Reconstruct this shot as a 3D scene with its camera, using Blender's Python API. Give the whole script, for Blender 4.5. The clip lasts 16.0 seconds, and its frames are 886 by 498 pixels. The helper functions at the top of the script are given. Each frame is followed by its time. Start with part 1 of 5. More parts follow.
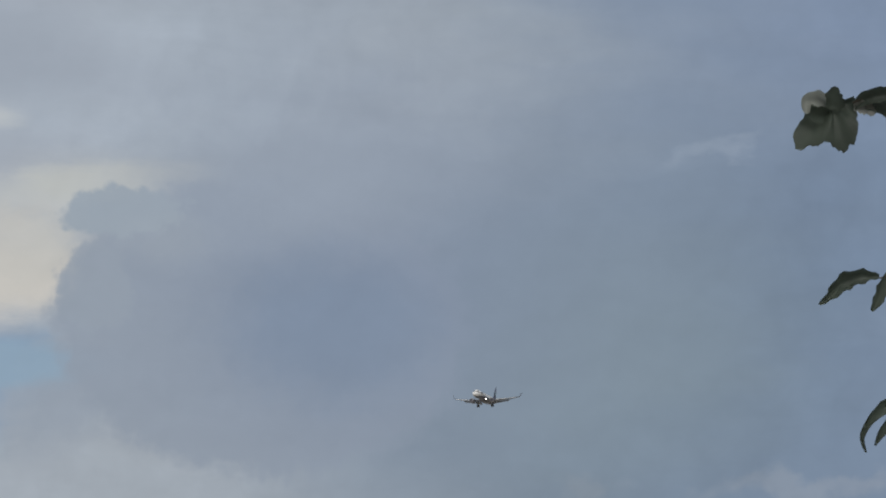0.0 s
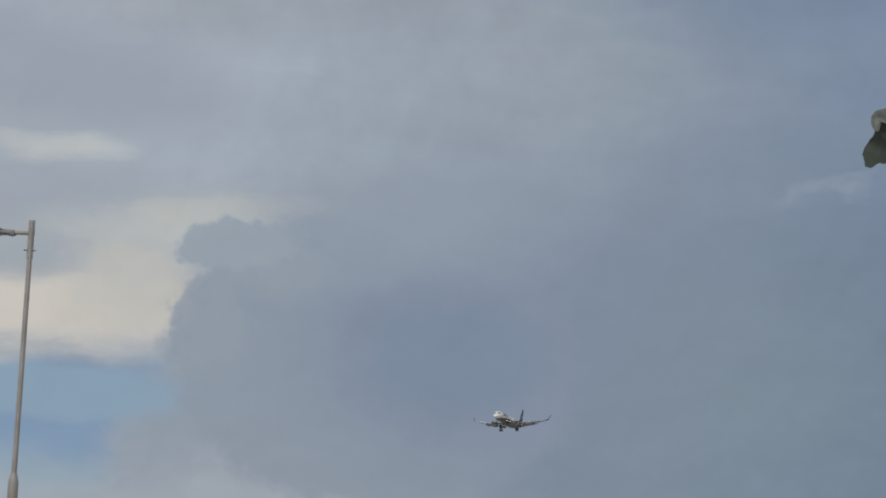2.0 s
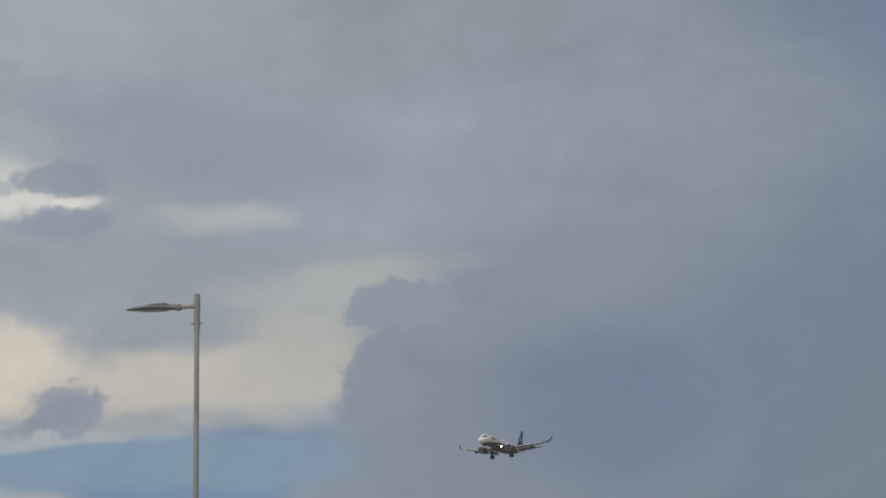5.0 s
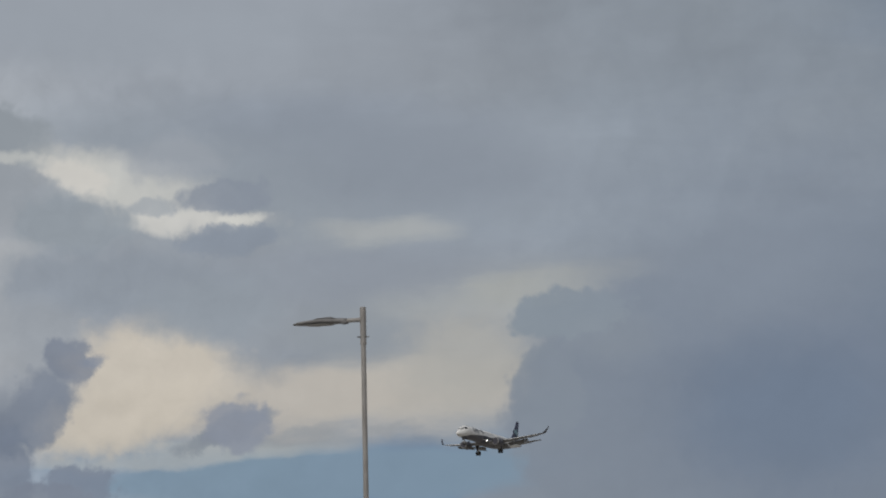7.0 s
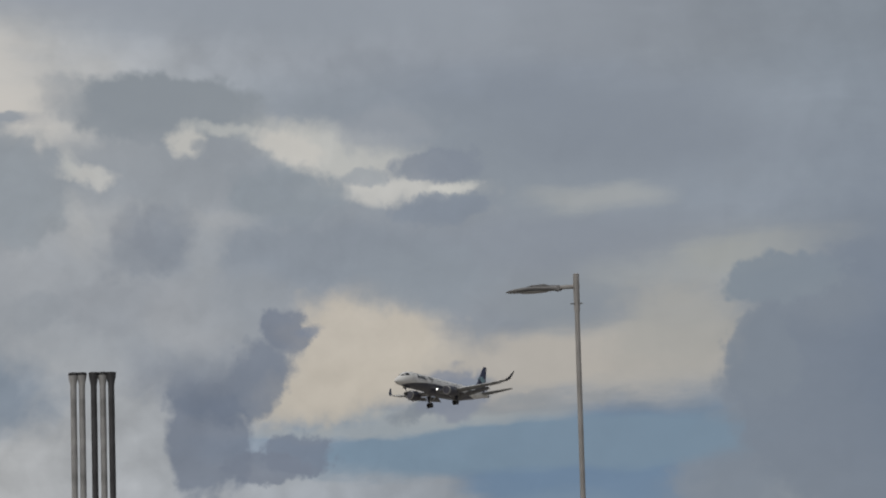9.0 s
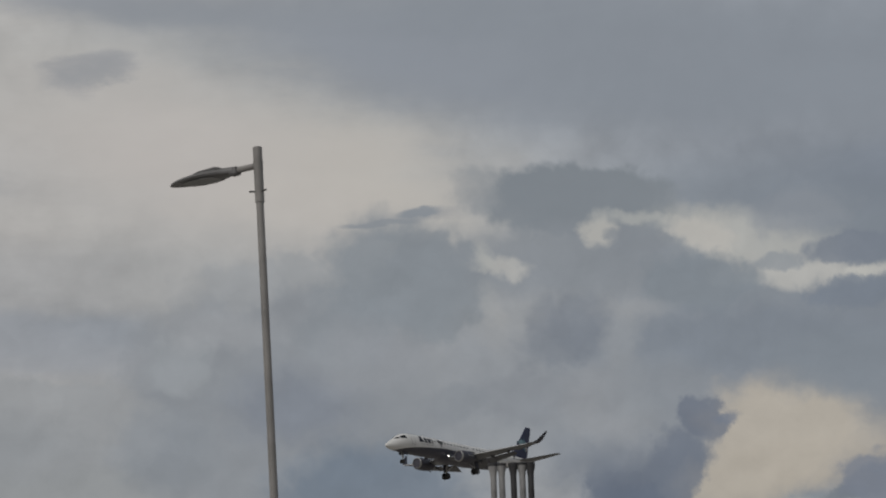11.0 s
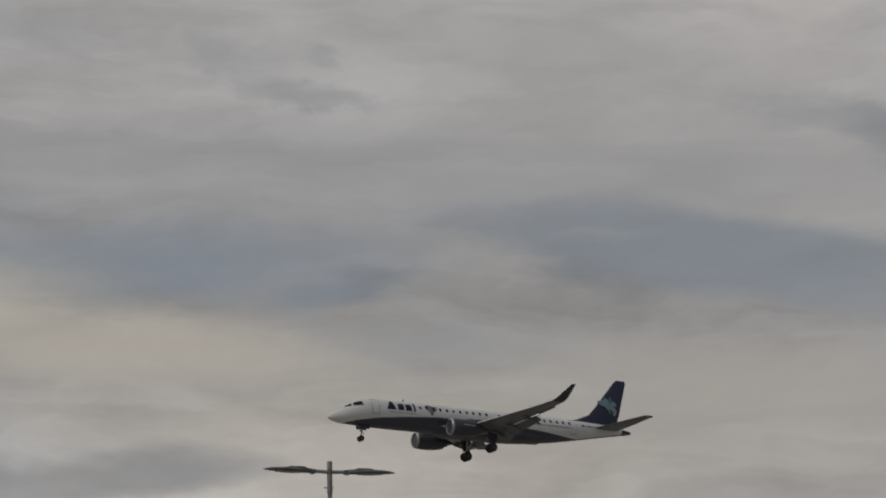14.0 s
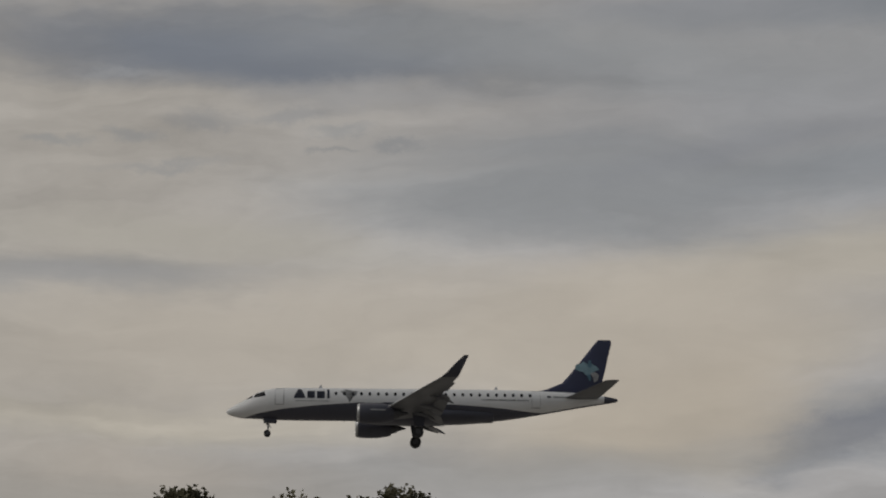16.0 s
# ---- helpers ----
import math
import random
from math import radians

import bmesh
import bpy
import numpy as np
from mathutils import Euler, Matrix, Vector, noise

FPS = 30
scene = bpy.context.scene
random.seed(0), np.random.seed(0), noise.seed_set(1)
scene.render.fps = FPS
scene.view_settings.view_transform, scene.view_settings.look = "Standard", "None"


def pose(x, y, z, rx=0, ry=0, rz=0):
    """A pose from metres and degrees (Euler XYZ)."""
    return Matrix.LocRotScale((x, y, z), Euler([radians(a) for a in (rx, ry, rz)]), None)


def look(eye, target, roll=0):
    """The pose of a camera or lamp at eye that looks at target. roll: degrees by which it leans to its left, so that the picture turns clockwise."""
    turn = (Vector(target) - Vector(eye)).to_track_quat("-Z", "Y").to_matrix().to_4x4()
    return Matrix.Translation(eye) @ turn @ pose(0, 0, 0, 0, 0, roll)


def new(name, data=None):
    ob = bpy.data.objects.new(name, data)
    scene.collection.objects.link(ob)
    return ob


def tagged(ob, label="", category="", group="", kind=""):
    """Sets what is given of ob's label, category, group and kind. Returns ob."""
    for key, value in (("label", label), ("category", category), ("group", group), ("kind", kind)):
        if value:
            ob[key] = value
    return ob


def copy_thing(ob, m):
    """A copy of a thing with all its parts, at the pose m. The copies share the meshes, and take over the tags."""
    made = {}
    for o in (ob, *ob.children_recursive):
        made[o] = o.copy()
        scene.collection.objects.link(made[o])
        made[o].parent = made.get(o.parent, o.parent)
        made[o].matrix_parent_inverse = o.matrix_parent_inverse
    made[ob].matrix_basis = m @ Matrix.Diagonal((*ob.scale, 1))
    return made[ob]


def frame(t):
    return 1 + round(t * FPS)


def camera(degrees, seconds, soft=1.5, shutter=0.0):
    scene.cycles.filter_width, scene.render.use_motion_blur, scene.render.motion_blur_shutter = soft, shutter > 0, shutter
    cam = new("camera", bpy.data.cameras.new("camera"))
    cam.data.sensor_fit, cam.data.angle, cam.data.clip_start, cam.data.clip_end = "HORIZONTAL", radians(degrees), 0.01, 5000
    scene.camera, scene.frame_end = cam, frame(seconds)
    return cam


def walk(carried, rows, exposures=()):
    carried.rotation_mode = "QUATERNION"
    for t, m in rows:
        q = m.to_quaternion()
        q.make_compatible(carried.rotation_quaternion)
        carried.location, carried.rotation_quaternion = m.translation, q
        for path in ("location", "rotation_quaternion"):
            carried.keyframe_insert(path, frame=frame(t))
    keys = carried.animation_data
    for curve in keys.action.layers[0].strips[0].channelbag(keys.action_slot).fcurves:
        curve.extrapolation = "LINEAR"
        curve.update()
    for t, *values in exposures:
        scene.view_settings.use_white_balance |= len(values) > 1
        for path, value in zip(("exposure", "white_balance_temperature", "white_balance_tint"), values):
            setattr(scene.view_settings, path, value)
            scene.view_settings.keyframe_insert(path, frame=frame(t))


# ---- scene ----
# ---- camera ----
EYE = (0.0, 0.0, 1.6)


def aim(az, el, roll, side=0.0, up=0.0):
    """The camera's pose at the eye, by azimuth from +x, elevation and lean in degrees; side and up: the arms' sway in metres."""
    a, e = radians(az), radians(el)
    eye = Vector(EYE) + Vector((0.28 * side, -0.96 * side, up))
    way = Vector((math.cos(e) * math.cos(a), math.cos(e) * math.sin(a), math.sin(e)))
    return look(eye, eye + way * 10, roll)


cam = camera(18.72, 16.0, soft=2.0)
CAMERA_ROWS = [
    (0, aim(14.852, 8.968, 0.674, -0.089, 0.030)),
    (0.5, aim(15.513, 8.934, 1.067, -0.089, 0.024)),
    (1, aim(16.994, 9.513, 2.858, -0.071, 0.018)),
    (1.5, aim(17.137, 9.268, 2.113, -0.064, 0.012)),
    (2, aim(17.302, 9.676, 1.606, -0.035, 0.006)),
    (2.5, aim(17.351, 10.020, 1.276, -0.002, 0.000)),
    (3, aim(17.588, 9.877, -0.633, 0.0, 0.014)),
    (3.5, aim(18.611, 9.743, -0.595)),
    (4, aim(19.376, 10.058, -0.863)),
    (4.2, aim(19.758, 10.425, -0.949)),
    (6.5, aim(22.732, 10.666, -2.887)),
    (7, aim(24.407, 11.102, -2.341)),
    (7.5, aim(26.025, 11.006, -2.345)),
    (8, aim(26.756, 11.060, -2.520)),
    (8.2, aim(27.009, 10.932, -2.470)),
    (10.3, aim(34.883, 11.933, -2.408)),
    (10.5, aim(35.872, 12.434, -2.416)),
    (11, aim(37.952, 12.790, -2.087)),
    (11.5, aim(41.054, 12.562, -2.513)),
    (12, aim(44.565, 12.948, -2.844)),
    (12.5, aim(47.818, 12.879, -2.628)),
    (13, aim(51.757, 12.967, -2.378)),
    (13.5, aim(57.169, 13.056, -1.938)),
    (14, aim(62.185, 13.330, -1.098)),
    (14.5, aim(67.575, 13.588, -1.612)),
    (15, aim(73.629, 13.309, -1.627)),
    (15.2, aim(76.212, 12.968, -1.575)),
    (15.5, aim(80.008, 12.623, -1.385)),
    (16, aim(86.813, 12.356, -1.572)),
]
walk(cam, CAMERA_ROWS, ((0, 0.75), (2, 0.67), (4, 0.55), (7, 0.36), (8.5, 0.27), (10.5, 0.03), (11.5, -0.13), (12.5, -0.26), (13.5, -0.29), (14.5, -0.30), (16, -0.33)))

# ---- world and sun ----
SUN_AZ, SUN_EL = -174.0, 42.0


def lin(c):
    """8-bit colour to linear."""
    return tuple(((v / 255 + 0.055) / 1.055) ** 2.4 if v > 10 else v / 255 / 12.92 for v in c) + (1.0,)


world = bpy.data.worlds.new("overcast_sky")
scene.world = world
world.use_nodes = True
world.cycles.sampling_method, world.cycles.sample_map_resolution = "MANUAL", 512
wt = world.node_tree
wt.nodes.clear()


def wnode(kind, **values):
    n = wt.nodes.new(kind)
    for k, v in values.items():
        if k.startswith("in_"):
            n.inputs[int(k[3:])].default_value = v
    return n


def wmath(op, a, b=None):
    n = wt.nodes.new("ShaderNodeMath")
    n.operation = op
    for i, v in enumerate((a, b)):
        if v is None:
            continue
        if isinstance(v, (int, float)):
            n.inputs[i].default_value = v
        else:
            wt.links.new(v, n.inputs[i])
    return n.outputs[0]


def wvec(op, a, b=None, scale=None):
    n = wt.nodes.new("ShaderNodeVectorMath")
    n.operation = op
    for i, v in enumerate((a, b)):
        if v is None:
            continue
        if isinstance(v, tuple):
            n.inputs[i].default_value = v
        else:
            wt.links.new(v, n.inputs[i])
    if scale is not None:
        n.inputs["Scale"].default_value = scale
    return n


def wmix(fac, a, b, mode="MIX"):
    n = wt.nodes.new("ShaderNodeMix")
    n.data_type, n.blend_type = "RGBA", mode
    for i, v in ((0, fac), (6, a), (7, b)):
        if isinstance(v, (int, float, tuple)):
            n.inputs[i].default_value = v
        else:
            wt.links.new(v, n.inputs[i])
    return n.outputs[2]


def wrange(v, a, b, c, d, smooth=True):
    n = wt.nodes.new("ShaderNodeMapRange")
    n.interpolation_type = "SMOOTHSTEP" if smooth else "LINEAR"
    n.clamp = False
    wt.links.new(v, n.inputs[0])
    for i, x in enumerate((a, b, c, d)):
        n.inputs[1 + i].default_value = x
    return n.outputs[0]


def wnoise(vec, scale, detail, rough=0.5):
    n = wt.nodes.new("ShaderNodeTexNoise")
    n.inputs["Scale"].default_value, n.inputs["Detail"].default_value = scale, detail
    n.inputs["Roughness"].default_value = rough
    wt.links.new(vec, n.inputs["Vector"])
    return n


direction = wt.nodes.new("ShaderNodeTexCoord").outputs["Generated"]
sep = wt.nodes.new("ShaderNodeSeparateXYZ")
wt.links.new(direction, sep.inputs[0])
azimuth = wmath("MULTIPLY", wmath("ARCTAN2", sep.outputs[1], sep.outputs[0]), 57.29578)
elevation = wmath("MULTIPLY", wmath("ARCSINE", sep.outputs[2]), 57.29578)
comb = wt.nodes.new("ShaderNodeCombineXYZ")
wt.links.new(azimuth, comb.inputs[0])
wt.links.new(elevation, comb.inputs[1])
PLACE = comb.outputs[0]

# billowed and streaked sky coordinates, in degrees
bil = wvec("SUBTRACT", wnoise(PLACE, 0.42, 6, 0.56).outputs["Color"], (0.5, 0.5, 0.5)).outputs[0]
BILLOW = wvec("ADD", PLACE, wvec("SCALE", bil, scale=2.6).outputs[0]).outputs[0]
flat_place = wvec("MULTIPLY", PLACE, (0.16, 0.5, 1.0)).outputs[0]
stk = wvec("SUBTRACT", wnoise(flat_place, 1.0, 5, 0.55).outputs["Color"], (0.5, 0.5, 0.5)).outputs[0]
STREAK = wvec("ADD", PLACE, wvec("MULTIPLY", stk, (9.0, 3.2, 0.0)).outputs[0]).outputs[0]
fra = wvec("SUBTRACT", wnoise(wvec("MULTIPLY", PLACE, (0.7, 1.2, 1.0)).outputs[0], 1.3, 4, 0.5).outputs["Color"], (0.5, 0.5, 0.5)).outputs[0]
FRAYED = wvec("ADD", PLACE, wvec("MULTIPLY", fra, (3.2, 1.7, 0.0)).outputs[0]).outputs[0]
# small cauliflower rims, gentle streaks and torn wisps
cau = wvec("SUBTRACT", wnoise(PLACE, 1.0, 8, 0.6).outputs["Color"], (0.5, 0.5, 0.5)).outputs[0]
CAULI = wvec("ADD", PLACE, wvec("MULTIPLY", cau, (0.9, 0.75, 0.0)).outputs[0]).outputs[0]
drw = wvec("SUBTRACT", wnoise(wvec("MULTIPLY", PLACE, (0.3, 0.9, 1.0)).outputs[0], 0.8, 6, 0.58).outputs["Color"], (0.5, 0.5, 0.5)).outputs[0]
DRAWN = wvec("ADD", PLACE, wvec("MULTIPLY", drw, (3.4, 1.3, 0.0)).outputs[0]).outputs[0]
tor = wvec("SUBTRACT", wnoise(wvec("MULTIPLY", PLACE, (0.6, 1.0, 1.0)).outputs[0], 1.7, 7, 0.62).outputs["Color"], (0.5, 0.5, 0.5)).outputs[0]
TORN = wvec("ADD", PLACE, wvec("MULTIPLY", tor, (2.0, 0.9, 0.0)).outputs[0]).outputs[0]
COORDS = (BILLOW, STREAK, FRAYED, CAULI, DRAWN, TORN)
puff_place = wvec("ADD", PLACE, wvec("SCALE", bil, scale=1.1).outputs[0]).outputs[0]


def puffs(scale):
    v = wt.nodes.new("ShaderNodeTexVoronoi")
    v.voronoi_dimensions, v.feature = "2D", "SMOOTH_F1"
    v.inputs["Scale"].default_value, v.inputs["Smoothness"].default_value = scale, 0.2
    wt.links.new(puff_place, v.inputs["Vector"])
    return v.outputs["Distance"]


KNOBS = wmath("SUBTRACT", wmath("ADD", puffs(2.0), wmath("MULTIPLY", puffs(5.0), 0.5)), 0.62)
PUFF = wmath("SUBTRACT", wmath("ADD", puffs(1.0), wmath("MULTIPLY", puffs(2.7), 0.45)), 0.62)

ramp = wt.nodes.new("ShaderNodeValToRGB")
wt.links.new(wrange(azimuth, -180, 180, 0, 1, False), ramp.inputs[0])
BASE = ((-180, (176, 175, 174)), (-60, (166, 168, 170)), (3, (122, 137, 158)), (12, (132, 145, 159)), (18, (152, 160, 169)), (26, (145, 152, 161)),
        (34, (148, 152, 157)), (43, (160, 159, 157)), (54, (160, 157, 155)), (66, (157, 155, 154)), (80, (153, 151, 150)), (94, (157, 152, 145)),
        (180, (176, 175, 174)))
while len(ramp.color_ramp.elements) < len(BASE):
    ramp.color_ramp.elements.new(0.5)
for stop, (a, c) in zip(ramp.color_ramp.elements, BASE):
    stop.position, stop.color = (a + 180) / 360, lin(c)
SKY = [ramp.outputs[0]]


def cloud(az, el, w, h, tilt, soft, layer, colour, amount):
    """One patch of cloud: its middle, half sizes and tilt in degrees of sky, the softness of its rim, its colour and cover."""
    c, k = math.cos(radians(tilt)), math.sin(radians(tilt))
    # each patch follows on the one before, which keeps the shader's working memory small
    at = wvec("MULTIPLY_ADD", SKY[0], (1e-7, 1e-7, 0.0))
    wt.links.new(COORDS[layer], at.inputs[2])
    turn = wt.nodes.new("ShaderNodeCombineXYZ")
    for i, axis in enumerate(((c / w, k / w, 0.0), (-k / h, c / h, 0.0))):
        wt.links.new(wvec("DOT_PRODUCT", at.outputs[0], axis).outputs["Value"], turn.inputs[i])
    d = wvec("DISTANCE", turn.outputs[0], ((az * c + el * k) / w, (el * c - az * k) / h, 0.0)).outputs["Value"]
    if layer == 0:
        n = wt.nodes.new("ShaderNodeMath")
        n.operation, n.inputs[1].default_value = "MULTIPLY_ADD", 1.0 / max(0.9, math.sqrt(w * h))
        wt.links.new(PUFF, n.inputs[0])
        wt.links.new(d, n.inputs[2])
        d = n.outputs[0]
    elif layer == 3:
        n = wt.nodes.new("ShaderNodeMath")
        n.operation, n.inputs[1].default_value = "MULTIPLY_ADD", 0.24 / max(0.5, math.sqrt(w * h))
        wt.links.new(KNOBS, n.inputs[0])
        wt.links.new(d, n.inputs[2])
        d = n.outputs[0]
    SKY[0] = wmix(wrange(d, 1 + soft, max(0.0, 1 - soft), 0, amount), SKY[0], lin(colour))


cloud(8.59, 8.28, 6.02, 8.43, -1, 0.9, 1, (108, 125, 148), 0.8)
cloud(9.17, 13.55, 6.02, 2.41, -1, 0.9, 1, (125, 140, 165), 0.6)
cloud(21.47, 13.39, 6.02, 1.93, -1, 0.9, 1, (159, 168, 177), 0.7)
cloud(15.92, 11.85, 3.61, 2.41, -1, 0.9, 1, (152, 161, 172), 0.6)
cloud(26.96, 12.96, 5.06, 1.33, 1, 0.8, 1, (138, 147, 160), 0.8)
cloud(27.41, 10.80, 3.13, 0.66, 1, 0.8, 1, (142, 150, 160), 0.7)
cloud(28.16, 9.37, 1.81, 0.41, 1, 0.6, 1, (144, 151, 160), 0.85)
cloud(19.25, 12.62, 7.47, 2.05, -1, 0.9, 1, (171, 178, 184), 0.85)
cloud(11.60, 4.08, 0.72, 0.30, -1, 0.7, 0, (140, 148, 160), 0.6)
cloud(7.07, 3.89, 1.69, 0.19, -1, 0.8, 0, (140, 148, 160), 0.5)
cloud(12.63, 7.49, 3.61, 3.13, -2, 0.9, 1, (124, 138, 152), 0.6)
cloud(9.20, 10.98, 0.84, 0.22, -14, 0.9, 2, (155, 167, 183), 0.6)
cloud(26.36, 12.87, 4.34, 1.45, 10, 0.7, 1, (133, 142, 156), 0.8)
cloud(19.80, 13.18, 3.85, 2.41, 2, 0.9, 1, (133, 143, 157), 0.6)
cloud(32.09, 14.90, 3.61, 1.45, 2, 0.9, 1, (154, 160, 168), 0.6)
cloud(27.91, 10.51, 6.26, 0.96, 2, 0.6, 1, (137, 144, 155), 0.85)
cloud(27.31, 6.29, 5.06, 0.70, 0, 0.4, 1, (118, 136, 156), 0.95)
cloud(22.36, 10.20, 1.69, 0.24, -2, 0.6, 1, (173, 178, 178), 0.8)
cloud(20.89, 10.75, 1.45, 0.27, 1, 0.9, 1, (150, 157, 165), 0.7)
cloud(40.41, 14.28, 2.41, 1.81, 22, 0.9, 1, (182, 179, 173), 0.75)
cloud(43.08, 15.97, 2.89, 1.45, 12, 0.9, 1, (176, 175, 172), 0.7)
cloud(35.75, 16.07, 6.02, 1.20, 8, 0.9, 1, (139, 143, 148), 0.7)
cloud(28.31, 15.43, 5.06, 1.93, 2, 0.9, 1, (133, 138, 146), 0.7)
cloud(49.57, 13.69, 9.64, 0.72, 9, 0.8, 1, (163, 160, 156), 0.5)
cloud(51.82, 12.68, 7.47, 0.84, 14, 0.9, 1, (136, 138, 141), 0.75)
cloud(52.11, 15.51, 2.29, 0.60, 17, 0.35, 1, (129, 131, 134), 0.9)
cloud(49.77, 14.72, 1.93, 0.48, 11, 0.4, 1, (131, 133, 136), 0.85)
cloud(54.57, 16.21, 1.20, 0.29, 9, 0.6, 1, (138, 139, 142), 0.7)
cloud(57.46, 13.20, 5.06, 0.60, 10, 0.8, 1, (130, 133, 137), 0.75)
cloud(64.97, 12.37, 1.69, 0.60, 2, 0.9, 1, (127, 131, 137), 0.7)
cloud(63.18, 9.01, 8.43, 1.45, 2, 0.9, 1, (169, 162, 151), 0.6)
cloud(68.63, 13.02, 4.10, 0.48, -2, 0.9, 1, (133, 135, 140), 0.7)
cloud(64.82, 12.43, 1.08, 0.36, 2, 0.9, 1, (127, 131, 137), 0.6)
cloud(59.01, 13.46, 2.41, 0.60, 10, 0.8, 1, (123, 127, 133), 0.7)
cloud(75.75, 13.93, 4.10, 0.72, -4, 0.9, 1, (138, 139, 142), 0.6)
cloud(70.51, 11.38, 5.78, 0.60, -0, 0.9, 1, (172, 166, 156), 0.6)
cloud(76.02, 17.38, 1.69, 1.20, 2, 0.9, 1, (133, 136, 140), 0.6)
cloud(74.77, 8.92, 3.13, 0.72, 2, 0.9, 1, (139, 139, 141), 0.6)
cloud(90.49, 16.88, 6.26, 0.90, 4, 0.6, 1, (114, 117, 123), 0.9)
cloud(93.38, 8.88, 5.06, 0.48, 2, 0.8, 1, (178, 171, 157), 0.6)
cloud(83.63, 10.10, 5.06, 0.48, -1, 0.8, 1, (179, 173, 161), 0.6)
cloud(83.46, 14.18, 3.61, 0.36, 2, 0.8, 1, (127, 129, 132), 0.6)
cloud(82.75, 16.31, 6.02, 0.72, 8, 0.9, 1, (135, 137, 139), 0.6)
cloud(81.02, 13.47, 5.78, 0.96, -8, 0.9, 1, (137, 138, 140), 0.7)
cloud(92.76, 11.98, 3.61, 0.36, 2, 0.9, 1, (135, 136, 138), 0.6)
cloud(84.13, 12.77, 4.58, 0.60, 8, 0.9, 1, (133, 135, 137), 0.6)
cloud(87.15, 10.93, 7.47, 0.60, 2, 0.9, 1, (173, 167, 158), 0.5)
cloud(78.53, 8.15, 1.69, 0.72, -14, 0.5, 1, (116, 119, 125), 0.95)
cloud(82.50, 7.90, 2.41, 0.48, 10, 0.8, 1, (175, 166, 151), 0.5)
cloud(87.24, 7.45, 5.06, 0.72, 2, 0.9, 1, (139, 139, 140), 0.6)
cloud(69.84, 13.21, 3.01, 0.84, -4, 0.9, 1, (135, 138, 142), 0.7)
cloud(77.97, 8.33, 2.41, 0.84, 2, 0.8, 1, (136, 138, 141), 0.7)
cloud(83.39, 8.78, 3.13, 0.72, 8, 0.9, 1, (175, 167, 154), 0.6)


# mottling of the whole cover, small billows and long streaks
mot = wnoise(BILLOW, 0.33, 6, 0.58).outputs["Fac"]
mot2 = wnoise(wvec("MULTIPLY", STREAK, (0.22, 1.0, 1.0)).outputs[0], 0.8, 5, 0.55).outputs["Fac"]
far_side = wrange(azimuth, 38, 56, 0.25, 1.0)
heap = wmath("MULTIPLY", wrange(azimuth, 25, 32, 0.4, 1.0), wrange(azimuth, 47, 53, 1.0, 0.25))
lumps = wmath("MULTIPLY", wmath("ADD", wrange(mot, 0.25, 0.75, -0.17, 0.17, False), wmath("MULTIPLY", PUFF, -0.16)), heap)
gain = wmath("ADD", wmath("ADD", lumps, 1.0), wmath("MULTIPLY", wrange(mot2, 0.25, 0.75, -0.14, 0.14, False), far_side))
# broad light and shade of the cover, by bearing every 5 degrees, in three heights
GAIN_AZ = [3.0 + 5 * i for i in range(20)]
GAIN_LOW = (0.66, 0.61, 0.60, 0.63, 0.73, 0.73, 1.00, 1.06, 1.04, 1.05, 1.15, 1.19, 1.37, 1.53, 1.50, 1.41, 1.55, 1.50, 1.35, 1.32)
GAIN_MIDDLE = (0.68, 0.62, 0.60, 0.71, 0.81, 0.77, 0.95, 1.30, 1.18, 1.11, 1.04, 0.99, 0.98, 1.02, 1.17, 1.38, 1.50, 1.60, 1.42, 1.33)
GAIN_HIGH = (0.62, 0.60, 0.60, 0.60, 0.70, 0.97, 1.03, 1.06, 1.08, 1.36, 1.37, 1.39, 1.34, 1.29, 1.26, 1.32, 1.14, 1.27, 1.36, 1.34)


def shade_ramp(values):
    r = wt.nodes.new("ShaderNodeValToRGB")
    wt.links.new(wrange(azimuth, 0, 100, 0, 1, False), r.inputs[0])
    while len(r.color_ramp.elements) < len(values):
        r.color_ramp.elements.new(0.5)
    for e, a, v in zip(r.color_ramp.elements, GAIN_AZ, values):
        e.position, e.color = a / 100, (v / 2, v / 2, v / 2, 1)
    return wmath("MULTIPLY", r.outputs[0], 2.0)


low, middle, high = shade_ramp(GAIN_LOW), shade_ramp(GAIN_MIDDLE), shade_ramp(GAIN_HIGH)


def blend(fac, a, b):
    return wmath("ADD", a, wmath("MULTIPLY", fac, wmath("SUBTRACT", b, a)))


broad = blend(wrange(elevation, 12.0, 16.0, 0, 1), blend(wrange(elevation, 8.2, 12.0, 0, 1), low, middle), high)
gain = wmath("MULTIPLY", gain, broad)
gain = wmath("MULTIPLY", gain, wrange(elevation, 22, 75, 1.0, 1.3))


def grey(v):
    n = wt.nodes.new("ShaderNodeCombineColor")
    for i in range(3):
        wt.links.new(v, n.inputs[i])
    return n.outputs[0]


SKY[0] = wmix(1.0, SKY[0], grey(gain), "MULTIPLY")
